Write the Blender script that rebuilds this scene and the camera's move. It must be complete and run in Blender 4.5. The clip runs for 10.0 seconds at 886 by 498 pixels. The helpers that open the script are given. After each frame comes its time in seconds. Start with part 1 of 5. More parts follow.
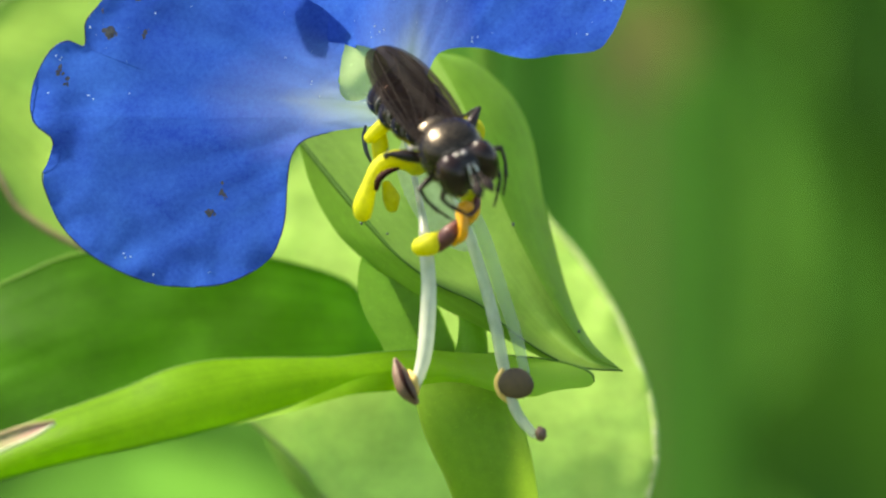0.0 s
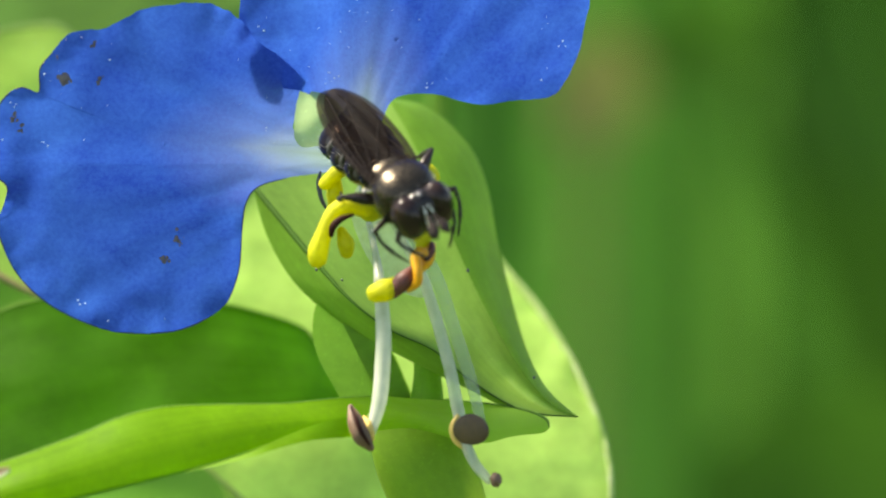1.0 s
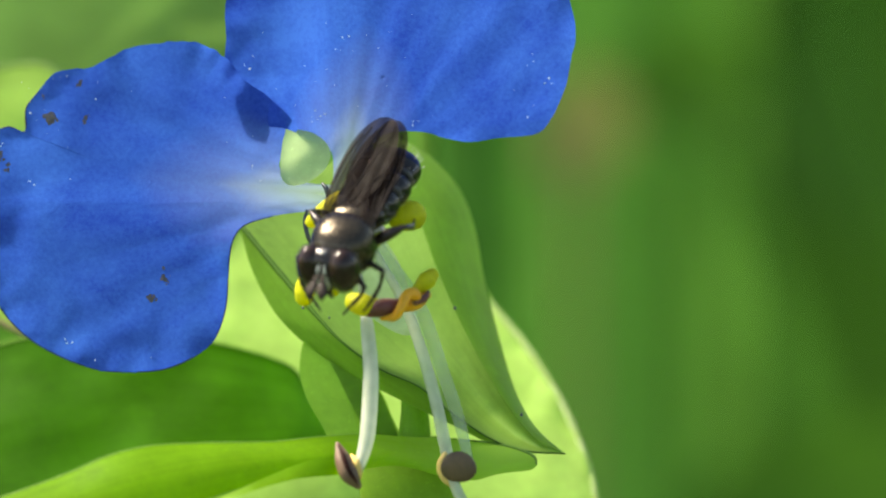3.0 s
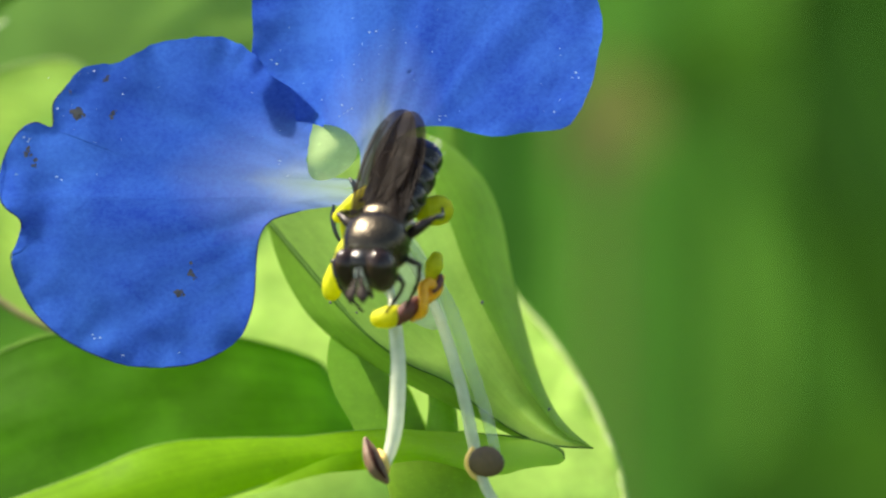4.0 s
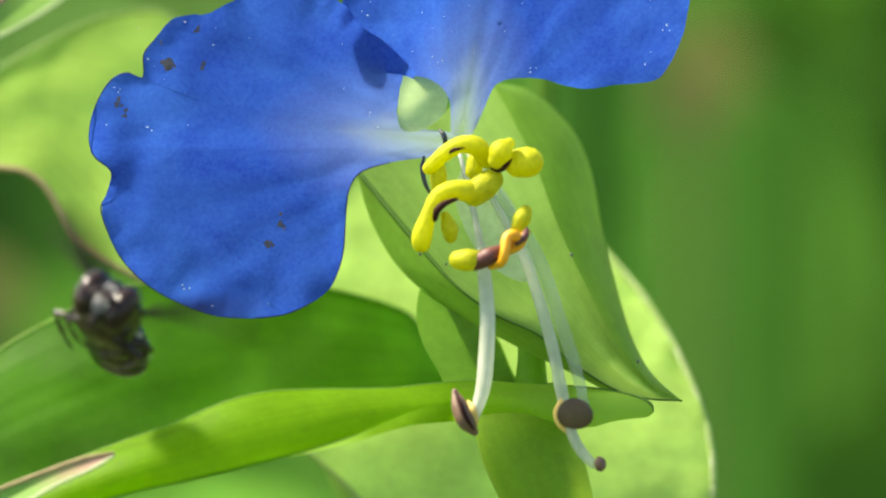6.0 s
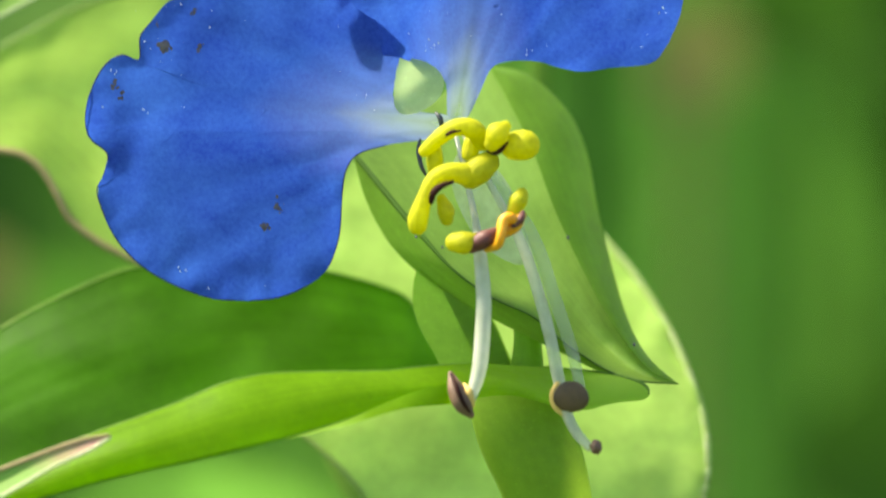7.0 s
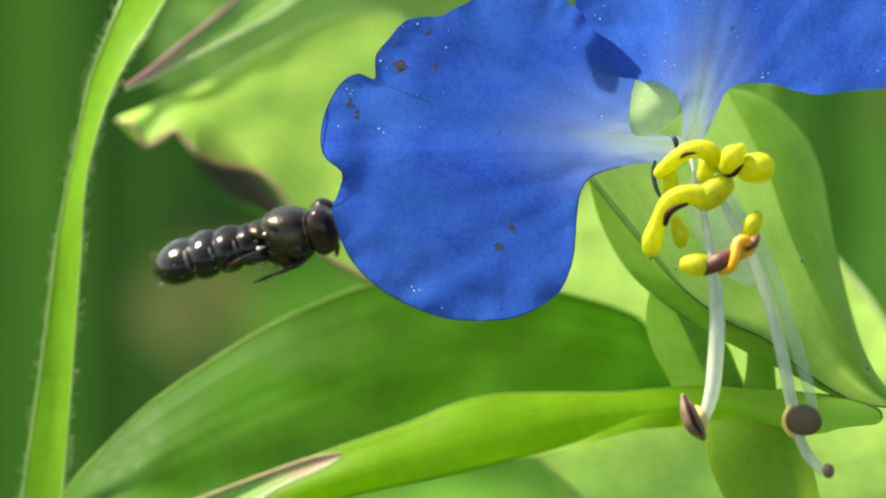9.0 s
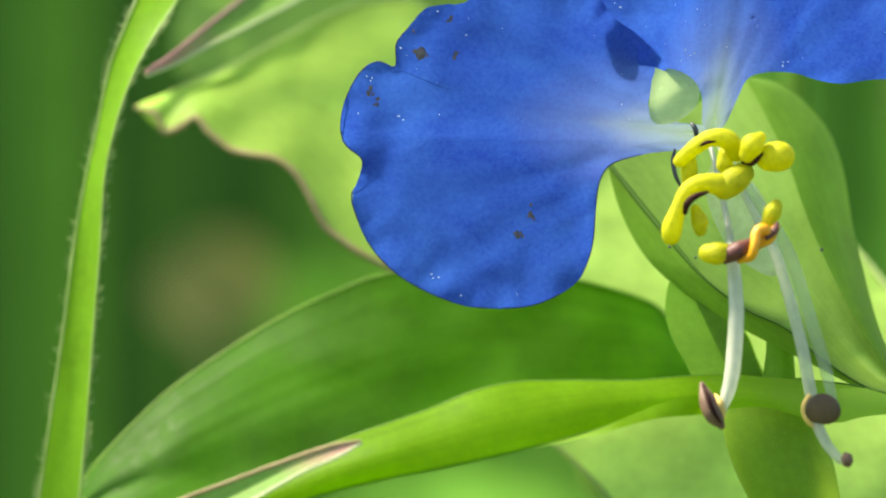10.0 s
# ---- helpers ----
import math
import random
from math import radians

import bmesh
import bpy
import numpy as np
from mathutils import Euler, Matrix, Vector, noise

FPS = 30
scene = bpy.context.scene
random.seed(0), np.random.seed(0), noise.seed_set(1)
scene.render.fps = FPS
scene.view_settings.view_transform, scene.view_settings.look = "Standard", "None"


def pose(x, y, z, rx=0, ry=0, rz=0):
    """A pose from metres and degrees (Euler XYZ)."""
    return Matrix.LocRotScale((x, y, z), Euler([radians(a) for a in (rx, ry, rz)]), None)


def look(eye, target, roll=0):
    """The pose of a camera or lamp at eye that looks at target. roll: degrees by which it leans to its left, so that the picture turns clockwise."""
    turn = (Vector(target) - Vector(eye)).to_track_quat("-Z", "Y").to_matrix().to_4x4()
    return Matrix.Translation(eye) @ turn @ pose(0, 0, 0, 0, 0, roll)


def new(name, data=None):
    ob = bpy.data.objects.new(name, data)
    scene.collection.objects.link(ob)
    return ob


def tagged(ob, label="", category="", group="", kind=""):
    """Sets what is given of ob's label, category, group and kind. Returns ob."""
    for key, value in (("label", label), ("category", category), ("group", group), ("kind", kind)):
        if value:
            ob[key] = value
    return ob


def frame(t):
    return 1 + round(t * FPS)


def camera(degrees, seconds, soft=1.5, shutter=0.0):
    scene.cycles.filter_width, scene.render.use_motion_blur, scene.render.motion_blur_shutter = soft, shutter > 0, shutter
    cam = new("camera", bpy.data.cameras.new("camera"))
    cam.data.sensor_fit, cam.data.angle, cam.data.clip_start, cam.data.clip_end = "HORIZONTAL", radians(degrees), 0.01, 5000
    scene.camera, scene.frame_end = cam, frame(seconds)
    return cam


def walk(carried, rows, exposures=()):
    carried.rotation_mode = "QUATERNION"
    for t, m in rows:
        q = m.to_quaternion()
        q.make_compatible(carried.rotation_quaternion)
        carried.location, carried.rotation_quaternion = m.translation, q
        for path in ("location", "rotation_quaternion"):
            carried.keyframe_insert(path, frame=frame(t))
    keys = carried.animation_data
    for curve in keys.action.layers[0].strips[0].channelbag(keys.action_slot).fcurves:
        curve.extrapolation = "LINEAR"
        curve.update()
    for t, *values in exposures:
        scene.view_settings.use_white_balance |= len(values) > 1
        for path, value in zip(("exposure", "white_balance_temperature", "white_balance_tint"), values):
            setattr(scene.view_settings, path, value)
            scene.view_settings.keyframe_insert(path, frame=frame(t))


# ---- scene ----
# A hover fly on a blue dayflower. The flower's own frame, in millimetres: u to the right, v up the flower, w out of its face.
MM = 0.001
TILT = -15.0
FLOWER = pose(0, 0, 0.25, 90 + TILT, 0, 0)
REACH = 0.2

# ---- camera ----
cam = camera(8.966, 10.0, soft=2.0, shutter=0.25)
cam.data.dof.use_dof = True
cam.data.dof.focus_distance = REACH
cam.data.dof.aperture_fstop = 40.0
CAMERA = [  # seconds, turn to the left, look up, lean to the left, in degrees
    (0, -0.886, -0.316, 0.45),
    (0.1, -0.919, -0.251, 0.42),
    (0.2, -1.019, -0.251, 0.40),
    (0.3, -1.143, -0.251, 0.37),
    (0.4, -1.148, -0.258, 0.35),
    (0.5, -1.120, -0.324, 0.32),
    (0.6, -1.130, -0.112, 0.33),
    (0.7, -1.294, 0.031, 0.34),
    (0.8, -1.371, -0.109, 0.34),
    (0.9, -1.371, 0.033, 0.35),
    (1, -1.341, 0.155, 0.36),
    (1.2, -1.205, 0.060, 0.34),
    (1.5, -1.366, 0.160, 0.30),
    (1.6, -1.358, 0.191, 0.32),
    (1.7, -1.334, 0.180, 0.34),
    (1.8, -1.457, 0.317, 0.36),
    (1.9, -1.593, 0.313, 0.38),
    (2, -1.718, 0.285, 0.40),
    (2.1, -1.776, 0.279, 0.39),
    (2.3, -1.841, 0.142, 0.36),
    (2.5, -1.855, 0.232, 0.33),
    (2.6, -1.787, 0.256, 0.29),
    (2.7, -1.669, 0.359, 0.25),
    (3.8, -1.352, 0.647, 0.05),
    (3.9, -1.339, 0.560, 0.04),
    (4, -1.197, 0.481, 0.02),
    (4.1, -1.015, 0.523, 0.01),
    (4.2, -0.868, 0.452, -0.00),
    (4.3, -0.797, 0.664, -0.01),
    (4.4, -0.614, 0.664, -0.02),
    (4.5, -0.482, 0.447, -0.03),
    (4.6, -0.455, 0.446, -0.00),
    (4.7, -0.443, 0.446, 0.02),
    (4.8, -0.437, 0.347, 0.05),
    (4.9, -0.455, 0.495, 0.07),
    (5, -0.447, 0.344, 0.10),
    (5.1, -0.414, 0.296, 0.13),
    (5.2, -0.455, 0.368, 0.16),
    (5.3, -0.461, 0.263, 0.19),
    (5.4, -0.408, 0.157, 0.22),
    (5.5, -0.415, 0.160, 0.25),
    (5.6, -0.326, 0.117, 0.26),
    (5.7, -0.308, 0.046, 0.26),
    (6.8, -0.214, -0.044, 0.34),
    (6.9, -0.253, -0.038, 0.33),
    (7, -0.329, -0.185, 0.33),
    (7.1, -0.366, -0.316, 0.28),
    (7.2, -0.218, -0.282, 0.24),
    (7.3, -0.105, -0.290, 0.20),
    (7.4, -0.034, -0.191, 0.16),
    (7.5, 0.000, 0.000, 0.12),
    (7.6, 0.084, -0.100, 0.27),
    (7.7, 0.272, -0.033, 0.42),
    (7.8, 0.472, -0.044, 0.58),
    (7.9, 0.801, -0.152, 0.73),
    (8, 1.105, -0.094, 0.88),
    (8.1, 1.328, 0.054, 0.86),
    (8.2, 1.559, 0.104, 0.84),
    (8.3, 1.690, 0.173, 0.82),
    (8.4, 1.755, 0.166, 0.80),
    (8.5, 1.809, 0.152, 0.78),
    (8.6, 1.843, 0.118, 0.80),
    (8.7, 1.871, 0.028, 0.82),
    (8.8, 1.953, -0.009, 0.85),
    (8.9, 2.035, -0.051, 0.88),
    (9, 2.044, 0.001, 0.90),
    (9.1, 2.054, 0.001, 0.89),
    (9.2, 2.066, 0.013, 0.88),
    (9.3, 2.090, 0.025, 0.88),
    (9.4, 2.101, -0.017, 0.87),
    (9.5, 2.071, 0.031, 0.86),
    (9.6, 2.066, 0.007, 0.91),
    (9.7, 2.112, -0.018, 0.96),
    (9.8, 2.171, -0.026, 1.00),
    (9.9, 2.235, -0.093, 1.05),
    (10, 2.239, -0.128, 1.10),
]
EYE = FLOWER @ pose(0, 0, REACH)
walk(cam, [(t, EYE @ pose(0, 0, 0, 0, turn, 0) @ pose(0, 0, 0, up, 0, 0) @ pose(0, 0, 0, 0, 0, lean)) for t, turn, up, lean in CAMERA],
     exposures=[(0.0, 1.5, 7600, 10), (10.0, 1.5, 7600, 10)])

# ---- light ----
SUN_WAY = (FLOWER.to_3x3() @ Vector((-0.58, 0.80, -0.02))).normalized()
world = bpy.data.worlds.new("sky")
scene.world = world
world.use_nodes = True
sky = world.node_tree.nodes.new("ShaderNodeTexSky")
sky.sky_type, sky.sun_disc = "NISHITA", False
sky.sun_elevation = math.asin(SUN_WAY.z)
sky.sun_rotation = math.atan2(SUN_WAY.x, SUN_WAY.y)
world.node_tree.nodes["Background"].inputs["Strength"].default_value = 0.13
world.node_tree.links.new(sky.outputs[0], world.node_tree.nodes["Background"].inputs["Color"])
sun = new("sun", bpy.data.lights.new("sun", "SUN"))
sun.data.energy, sun.data.angle, sun.data.color = 5.0, radians(8.0), (1.0, 0.95, 0.86)
sun.matrix_basis = look(SUN_WAY * 3.0, (0, 0, 0))


# ---- materials ----
class Nodes:
    """A short way to write a node material."""

    def __init__(self, name):
        self.mat = bpy.data.materials.new(name)
        self.mat.use_nodes = True
        self.tree = self.mat.node_tree
        self.tree.nodes.clear()
        self.out = self.add("ShaderNodeOutputMaterial")

    def add(self, kind):
        return self.tree.nodes.new(kind)

    def put(self, socket, value):
        if isinstance(value, bpy.types.NodeSocket):
            self.tree.links.new(value, socket)
        elif isinstance(value, tuple) and len(value) == 3 and socket.type == "RGBA":
            socket.default_value = (*value, 1)
        else:
            socket.default_value = value

    def coords(self, which="Object"):
        return self.add("ShaderNodeTexCoord").outputs[which]

    def noise(self, scale, detail=4.0, rough=0.55, vector=None, distortion=0.0):
        n = self.add("ShaderNodeTexNoise")
        self.put(n.inputs["Vector"], vector or self.coords())
        n.inputs["Scale"].default_value, n.inputs["Detail"].default_value = scale, detail
        n.inputs["Roughness"].default_value, n.inputs["Distortion"].default_value = rough, distortion
        return n.outputs["Fac"]

    def ramp(self, fac, *stops):
        r = self.add("ShaderNodeValToRGB")
        self.put(r.inputs["Fac"], fac)
        while len(r.color_ramp.elements) < len(stops):
            r.color_ramp.elements.new(0.5)
        for e, (at, c) in zip(r.color_ramp.elements, stops):
            e.position, e.color = at, (c, c, c, 1) if isinstance(c, (int, float)) else (*c, 1)
        return r.outputs["Color"]

    def mix(self, fac, a, b, blend="MIX"):
        m = self.add("ShaderNodeMix")
        m.data_type, m.blend_type = "RGBA", blend
        self.put(m.inputs[0], fac)
        self.put(m.inputs[6], a)
        self.put(m.inputs[7], b)
        return m.outputs[2]

    def math(self, op, a, b=0.0, c=0.0):
        m = self.add("ShaderNodeMath")
        m.operation = op
        for s, v in zip(m.inputs, (a, b, c)):
            self.put(s, v)
        return m.outputs[0]

    def scaled(self, vector, s):
        m = self.add("ShaderNodeMapping")
        self.put(m.inputs["Vector"], vector)
        m.inputs["Scale"].default_value = s
        return m.outputs[0]

    def bump(self, height, distance, strength=1.0, normal=None):
        b = self.add("ShaderNodeBump")
        self.put(b.inputs["Height"], height)
        b.inputs["Distance"].default_value, b.inputs["Strength"].default_value = distance, strength
        if normal:
            self.put(b.inputs["Normal"], normal)
        return b.outputs[0]

    def surface(self, color, rough=0.5, metal=0.0, normal=None, **more):
        p = self.add("ShaderNodeBsdfPrincipled")
        self.put(p.inputs["Base Color"], color)
        self.put(p.inputs["Roughness"], rough)
        self.put(p.inputs["Metallic"], metal)
        if normal:
            self.put(p.inputs["Normal"], normal)
        for key, value in more.items():
            self.put(p.inputs[key.replace("_", " ")], value)
        return p.outputs[0]

    def shine(self, shader, color, share, normal=None):
        """Adds light that shines through a thin sheet."""
        t = self.add("ShaderNodeBsdfTranslucent")
        self.put(t.inputs["Color"], color)
        if normal:
            self.put(t.inputs["Normal"], normal)
        m = self.add("ShaderNodeMixShader")
        self.put(m.inputs[0], share)
        self.put(m.inputs[1], shader)
        self.put(m.inputs[2], t.outputs[0])
        return m.outputs[0]

    def done(self, shader):
        self.tree.links.new(shader, self.out.inputs["Surface"])
        return self.mat


def leaf_material(name, front, lit, share=0.5, veins=26.0, rough=0.48, tip=None, fade=(0.15, 0.5), tip_lit=None, blotches=0.55):
    """A thin leaf with lengthwise veins. front: the colour of its skin; lit: of the light that comes through it; tip: of its dry end."""
    n = Nodes(name)
    uv = n.coords("UV")
    blotch = n.noise(260.0, 3.0)
    fine = n.noise(2600.0, 3.0)
    vein = n.noise(1.0, 3.0, 0.6, n.scaled(uv, (1.6, veins * 0.7, 1.0)))
    tone = n.math("ADD", n.math("MULTIPLY", n.math("SUBTRACT", blotch, 0.5), blotches), n.math("MULTIPLY", fine, 0.25))
    tone = n.math("ADD", tone, 0.275)
    tone = n.math("ADD", tone, n.math("MULTIPLY", n.math("SUBTRACT", vein, 0.5), 0.35))
    shade = n.ramp(tone, (0.25, 0.72), (0.75, 1.25))
    dots = n.ramp(n.noise(7000.0, 1.0), (0.64, 0.0), (0.76, 0.2))
    shade = n.mix(dots, shade, (1.5, 1.5, 1.5))
    skin = n.mix(1.0, front, shade, "MULTIPLY")
    inner = n.mix(1.0, lit, shade, "MULTIPLY")
    if tip:
        sep = n.add("ShaderNodeSeparateXYZ")
        n.put(sep.inputs[0], uv)
        fac = n.ramp(n.math("ADD", sep.outputs[0], n.math("MULTIPLY", fine, 0.1)), (fade[0], 1.0), (fade[1], 0.0))
        skin, inner = n.mix(fac, skin, tip), n.mix(fac, inner, tip_lit or tip)
    normal = n.bump(n.math("ADD", n.math("MULTIPLY", vein, 1.2), fine), 0.00003, 0.3)
    shader = n.surface(skin, n.ramp(fine, (0.2, rough - 0.08), (0.8, rough + 0.12)), normal=normal, Specular_IOR_Level=0.1)
    return n.done(n.shine(shader, inner, share, normal))


def petal_material():
    """A blue petal, whitish and half clear towards its claw and along the midrib, with a grainy sparkling skin."""
    n = Nodes("blue petal")
    sep = n.add("ShaderNodeSeparateXYZ")
    n.put(sep.inputs[0], n.coords("UV"))
    fanned = n.math("DIVIDE", sep.outputs[1], n.math("ADD", n.math("ABSOLUTE", sep.outputs[0]), 0.12))
    ways = n.add("ShaderNodeCombineXYZ")
    n.put(ways.inputs[0], sep.outputs[0])
    n.put(ways.inputs[1], fanned)
    streak = n.noise(1.0, 4.0, 0.6, n.scaled(ways.outputs[0], (2.0, 9.0, 1.0)))
    grain, patch = n.noise(6200.0, 2.0, 0.7), n.noise(300.0, 4.0, 0.6, None, 0.4)
    tone = n.math("ADD", n.math("MULTIPLY", grain, 0.28), n.math("ADD", n.math("MULTIPLY", patch, 0.52), n.math("MULTIPLY", streak, 0.20)))
    blue = n.ramp(tone, (0.36, (0.012, 0.048, 0.34)), (0.64, (0.032, 0.120, 0.51)))
    pale = n.math("ADD", sep.outputs[0], n.math("MULTIPLY", n.math("SUBTRACT", streak, 0.5), 0.06))
    pale = n.math("ADD", pale, n.math("MULTIPLY", n.math("ABSOLUTE", fanned), 0.6))
    pale = n.math("ADD", pale, n.math("MULTIPLY", n.math("SUBTRACT", patch, 0.5), 0.12))
    fac = n.ramp(pale, (0.06, 0.92), (0.20, 0.62), (0.34, 0.22), (0.62, 0.0))
    color = n.mix(fac, blue, (0.26, 0.34, 0.34))
    normal = n.bump(n.math("ADD", n.math("MULTIPLY", grain, 0.6), n.math("ADD", n.math("MULTIPLY", streak, 0.6), patch)), 0.00006, 0.5)
    shader = n.surface(color, n.ramp(grain, (0.3, 0.34), (0.7, 0.6)), normal=normal, Specular_IOR_Level=0.13)
    sheet_shader = n.shine(shader, color, 0.5, normal)
    clear = n.add("ShaderNodeBsdfTransparent")
    m = n.add("ShaderNodeMixShader")
    n.put(m.inputs[0], n.ramp(pale, (0.05, 0.50), (0.14, 0.22), (0.24, 0.0)))
    n.put(m.inputs[1], sheet_shader)
    n.put(m.inputs[2], clear.outputs[0])
    return n.done(m.outputs[0])


def plain_material(name, dark, light, scale, rough=0.5, metal=0.0, bump=0.0, share=0.0, **more):
    n = Nodes(name)
    a, b = n.noise(scale, 4.0), n.noise(scale * 6.0, 3.0)
    tone = n.math("ADD", n.math("MULTIPLY", a, 0.65), n.math("MULTIPLY", b, 0.35))
    color = n.ramp(tone, (0.3, dark), (0.7, light))
    normal = n.bump(b, bump, 0.6) if bump else None
    shader = n.surface(color, n.ramp(b, (0.2, max(rough - 0.08, 0.03)), (0.8, rough + 0.1)), metal, normal, **more)
    return n.done(n.shine(shader, color, share, normal) if share else shader)


BLUE = petal_material()
LEAF_DEEP = leaf_material("deep green leaf", (0.048, 0.168, 0.006), (0.076, 0.268, 0.006), 0.55, 14, blotches=1.1)
LEAF_BRIGHT = leaf_material("bright green leaf", (0.14, 0.30, 0.012), (0.36, 0.71, 0.012), 0.6, 16, tip=(0.22, 0.40, 0.06), tip_lit=(0.42, 0.70, 0.10), fade=(0.22, 0.42))
LEAF_PALE = leaf_material("pale green leaf", (0.33, 0.52, 0.12), (0.63, 0.97, 0.245), 0.56, 12, blotches=0.8)
LEAF_SOFT = leaf_material("soft mid-green leaf", (0.125, 0.245, 0.055), (0.25, 0.46, 0.10), 0.5, 12, blotches=0.8)
LEAF_BACK = leaf_material("yellowish green leaf", (0.28, 0.45, 0.09), (0.54, 0.88, 0.17), 0.55, 30)
SPATHE = leaf_material("spathe green", (0.19, 0.325, 0.072), (0.38, 0.61, 0.135), 0.5, 18)
SPATHE_DARK = leaf_material("spathe outer green", (0.125, 0.255, 0.036), (0.265, 0.48, 0.052), 0.48, 18)
BLADE = leaf_material("grass blade green", (0.15, 0.34, 0.02), (0.38, 0.72, 0.03), 0.5, 34)
BLADE_PINK = leaf_material("grass blade with purple tip", (0.16, 0.30, 0.07), (0.27, 0.48, 0.10), 0.35, 20, tip=(0.40, 0.23, 0.20), fade=(0.2, 0.55))
SHEATH = leaf_material("sheath green", (0.185, 0.335, 0.036), (0.34, 0.58, 0.052), 0.4, 10)
LOBE = leaf_material("lobe green", (0.20, 0.38, 0.05), (0.42, 0.72, 0.085), 0.5, 12)
KEEL_GREEN = leaf_material("dark keel green", (0.06, 0.145, 0.022), (0.12, 0.26, 0.03), 0.3, 12)
STEM = leaf_material("stem green", (0.14, 0.28, 0.045), (0.28, 0.5, 0.06), 0.25, 60)
MARGIN = plain_material("dry brown leaf margin", (0.26, 0.20, 0.09), (0.42, 0.34, 0.17), 900, 0.6, share=0.3)
MARGIN_SOFT = plain_material("soft green leaf margin", (0.16, 0.34, 0.03), (0.27, 0.48, 0.07), 900, 0.5, share=0.5)
MARGIN_PALE = plain_material("pale leaf margin", (0.22, 0.36, 0.07), (0.38, 0.52, 0.18), 900, 0.45, share=0.4)
SEPAL = leaf_material("sepal", (0.46, 0.60, 0.30), (0.58, 0.78, 0.38), 0.6, 12, 0.3)


def clear_filament(name, share):
    n = Nodes(name)
    tone = n.ramp(n.noise(900.0, 3.0), (0.3, (0.46, 0.51, 0.39)), (0.7, (0.66, 0.69, 0.57)))
    clear = n.add("ShaderNodeBsdfTransparent")
    n.put(clear.inputs["Color"], (0.88, 0.95, 0.85))
    m = n.add("ShaderNodeMixShader")
    m.inputs[0].default_value = share
    n.put(m.inputs[1], n.shine(n.surface(tone, 0.25), tone, 0.4))
    n.put(m.inputs[2], clear.outputs[0])
    return n.done(m.outputs[0])


FILAMENT_MILKY = clear_filament("milky filament", 0.24)
FILAMENT_CLEAR, FILAMENT_FAINT = clear_filament("glassy filament", 0.42), clear_filament("faint glassy filament", 0.74)

def veil_material():
    n = Nodes("thin white petal")
    cells = n.noise(1500.0, 3.0)
    shader = n.surface((0.62, 0.68, 0.56), 0.4, Specular_IOR_Level=0.2)
    clear = n.add("ShaderNodeBsdfTransparent")
    m = n.add("ShaderNodeMixShader")
    n.put(m.inputs[0], n.ramp(cells, (0.3, 0.42), (0.7, 0.62)))
    n.put(m.inputs[1], n.shine(shader, (0.62, 0.68, 0.56), 0.5, None))
    n.put(m.inputs[2], clear.outputs[0])
    return n.done(m.outputs[0])


VEIL = veil_material()
FILAMENT_DARK = plain_material("dark style", (0.02, 0.03, 0.035), (0.05, 0.06, 0.06), 900, 0.4)
YELLOW = plain_material("yellow staminode", (0.47, 0.48, 0.009), (0.75, 0.76, 0.030), 1000, 0.65, bump=0.00005, share=0.55)
ORANGE = plain_material("orange anther", (0.62, 0.26, 0.008), (0.82, 0.44, 0.01), 1100, 0.45, bump=0.00002, share=0.2)
MAROON = plain_material("maroon anther", (0.045, 0.009, 0.007), (0.14, 0.035, 0.022), 1400, 0.55, bump=0.00002)
MAROON_DARK = plain_material("blackish maroon connective", (0.012, 0.004, 0.003), (0.04, 0.010, 0.007), 1400, 0.65, Specular_IOR_Level=0.12)
BROWN = plain_material("brown anther", (0.080, 0.046, 0.024), (0.17, 0.10, 0.06), 1300, 0.6, bump=0.00003)
BROWN_DARK = plain_material("dark brown anther", (0.04, 0.024, 0.009), (0.095, 0.06, 0.025), 1300, 0.6, bump=0.00003)
POLLEN = plain_material("pollen", (0.45, 0.30, 0.06), (0.65, 0.48, 0.15), 2600, 0.7, bump=0.00003)
RIM = plain_material("dark purple petal edge", (0.010, 0.010, 0.05), (0.03, 0.035, 0.14), 1500, 0.5, share=0.2)
SPOT = plain_material("brown spot", (0.045, 0.045, 0.085), (0.16, 0.13, 0.12), 3600, 0.8)
MARGIN_PURPLE = plain_material("reddish purple blade edge", (0.26, 0.12, 0.12), (0.46, 0.25, 0.24), 900, 0.5, share=0.3)
MARGIN_WHITE = plain_material("whitish leaf margin", (0.42, 0.52, 0.25), (0.62, 0.68, 0.42), 900, 0.4, share=0.3)
# Near-white, for balls that imitate sparkling highlights.
GLINT = plain_material("white glint", (0.75, 0.8, 0.9), (0.9, 0.92, 0.95), 900, 0.1)
HAIR = plain_material("pale hair", (0.3, 0.42, 0.16), (0.5, 0.6, 0.3), 900, 0.5, share=0.4)

SHELL = plain_material("bronze black shell", (0.018, 0.0145, 0.010), (0.066, 0.053, 0.034), 1500, 0.24, 0.75, bump=0.00003)
GLOSS = plain_material("glossy black shell", (0.005, 0.0045, 0.004), (0.016, 0.014, 0.012), 1500, 0.17, 0.0, bump=0.00002, Specular_IOR_Level=0.28)
ABDOMEN = plain_material("glossy abdomen shell", (0.004, 0.0036, 0.0034), (0.014, 0.012, 0.010), 900, 0.14, 0.0, bump=0.00002, Specular_IOR_Level=0.26)
DUST = plain_material("grey dusted band", (0.022, 0.022, 0.022), (0.085, 0.083, 0.08), 1900, 0.5, 0.1, bump=0.00002)
EYE_DARK = plain_material("dark compound eye", (0.009, 0.005, 0.004), (0.026, 0.015, 0.012), 4200, 0.17, bump=0.000004, Specular_IOR_Level=0.24)
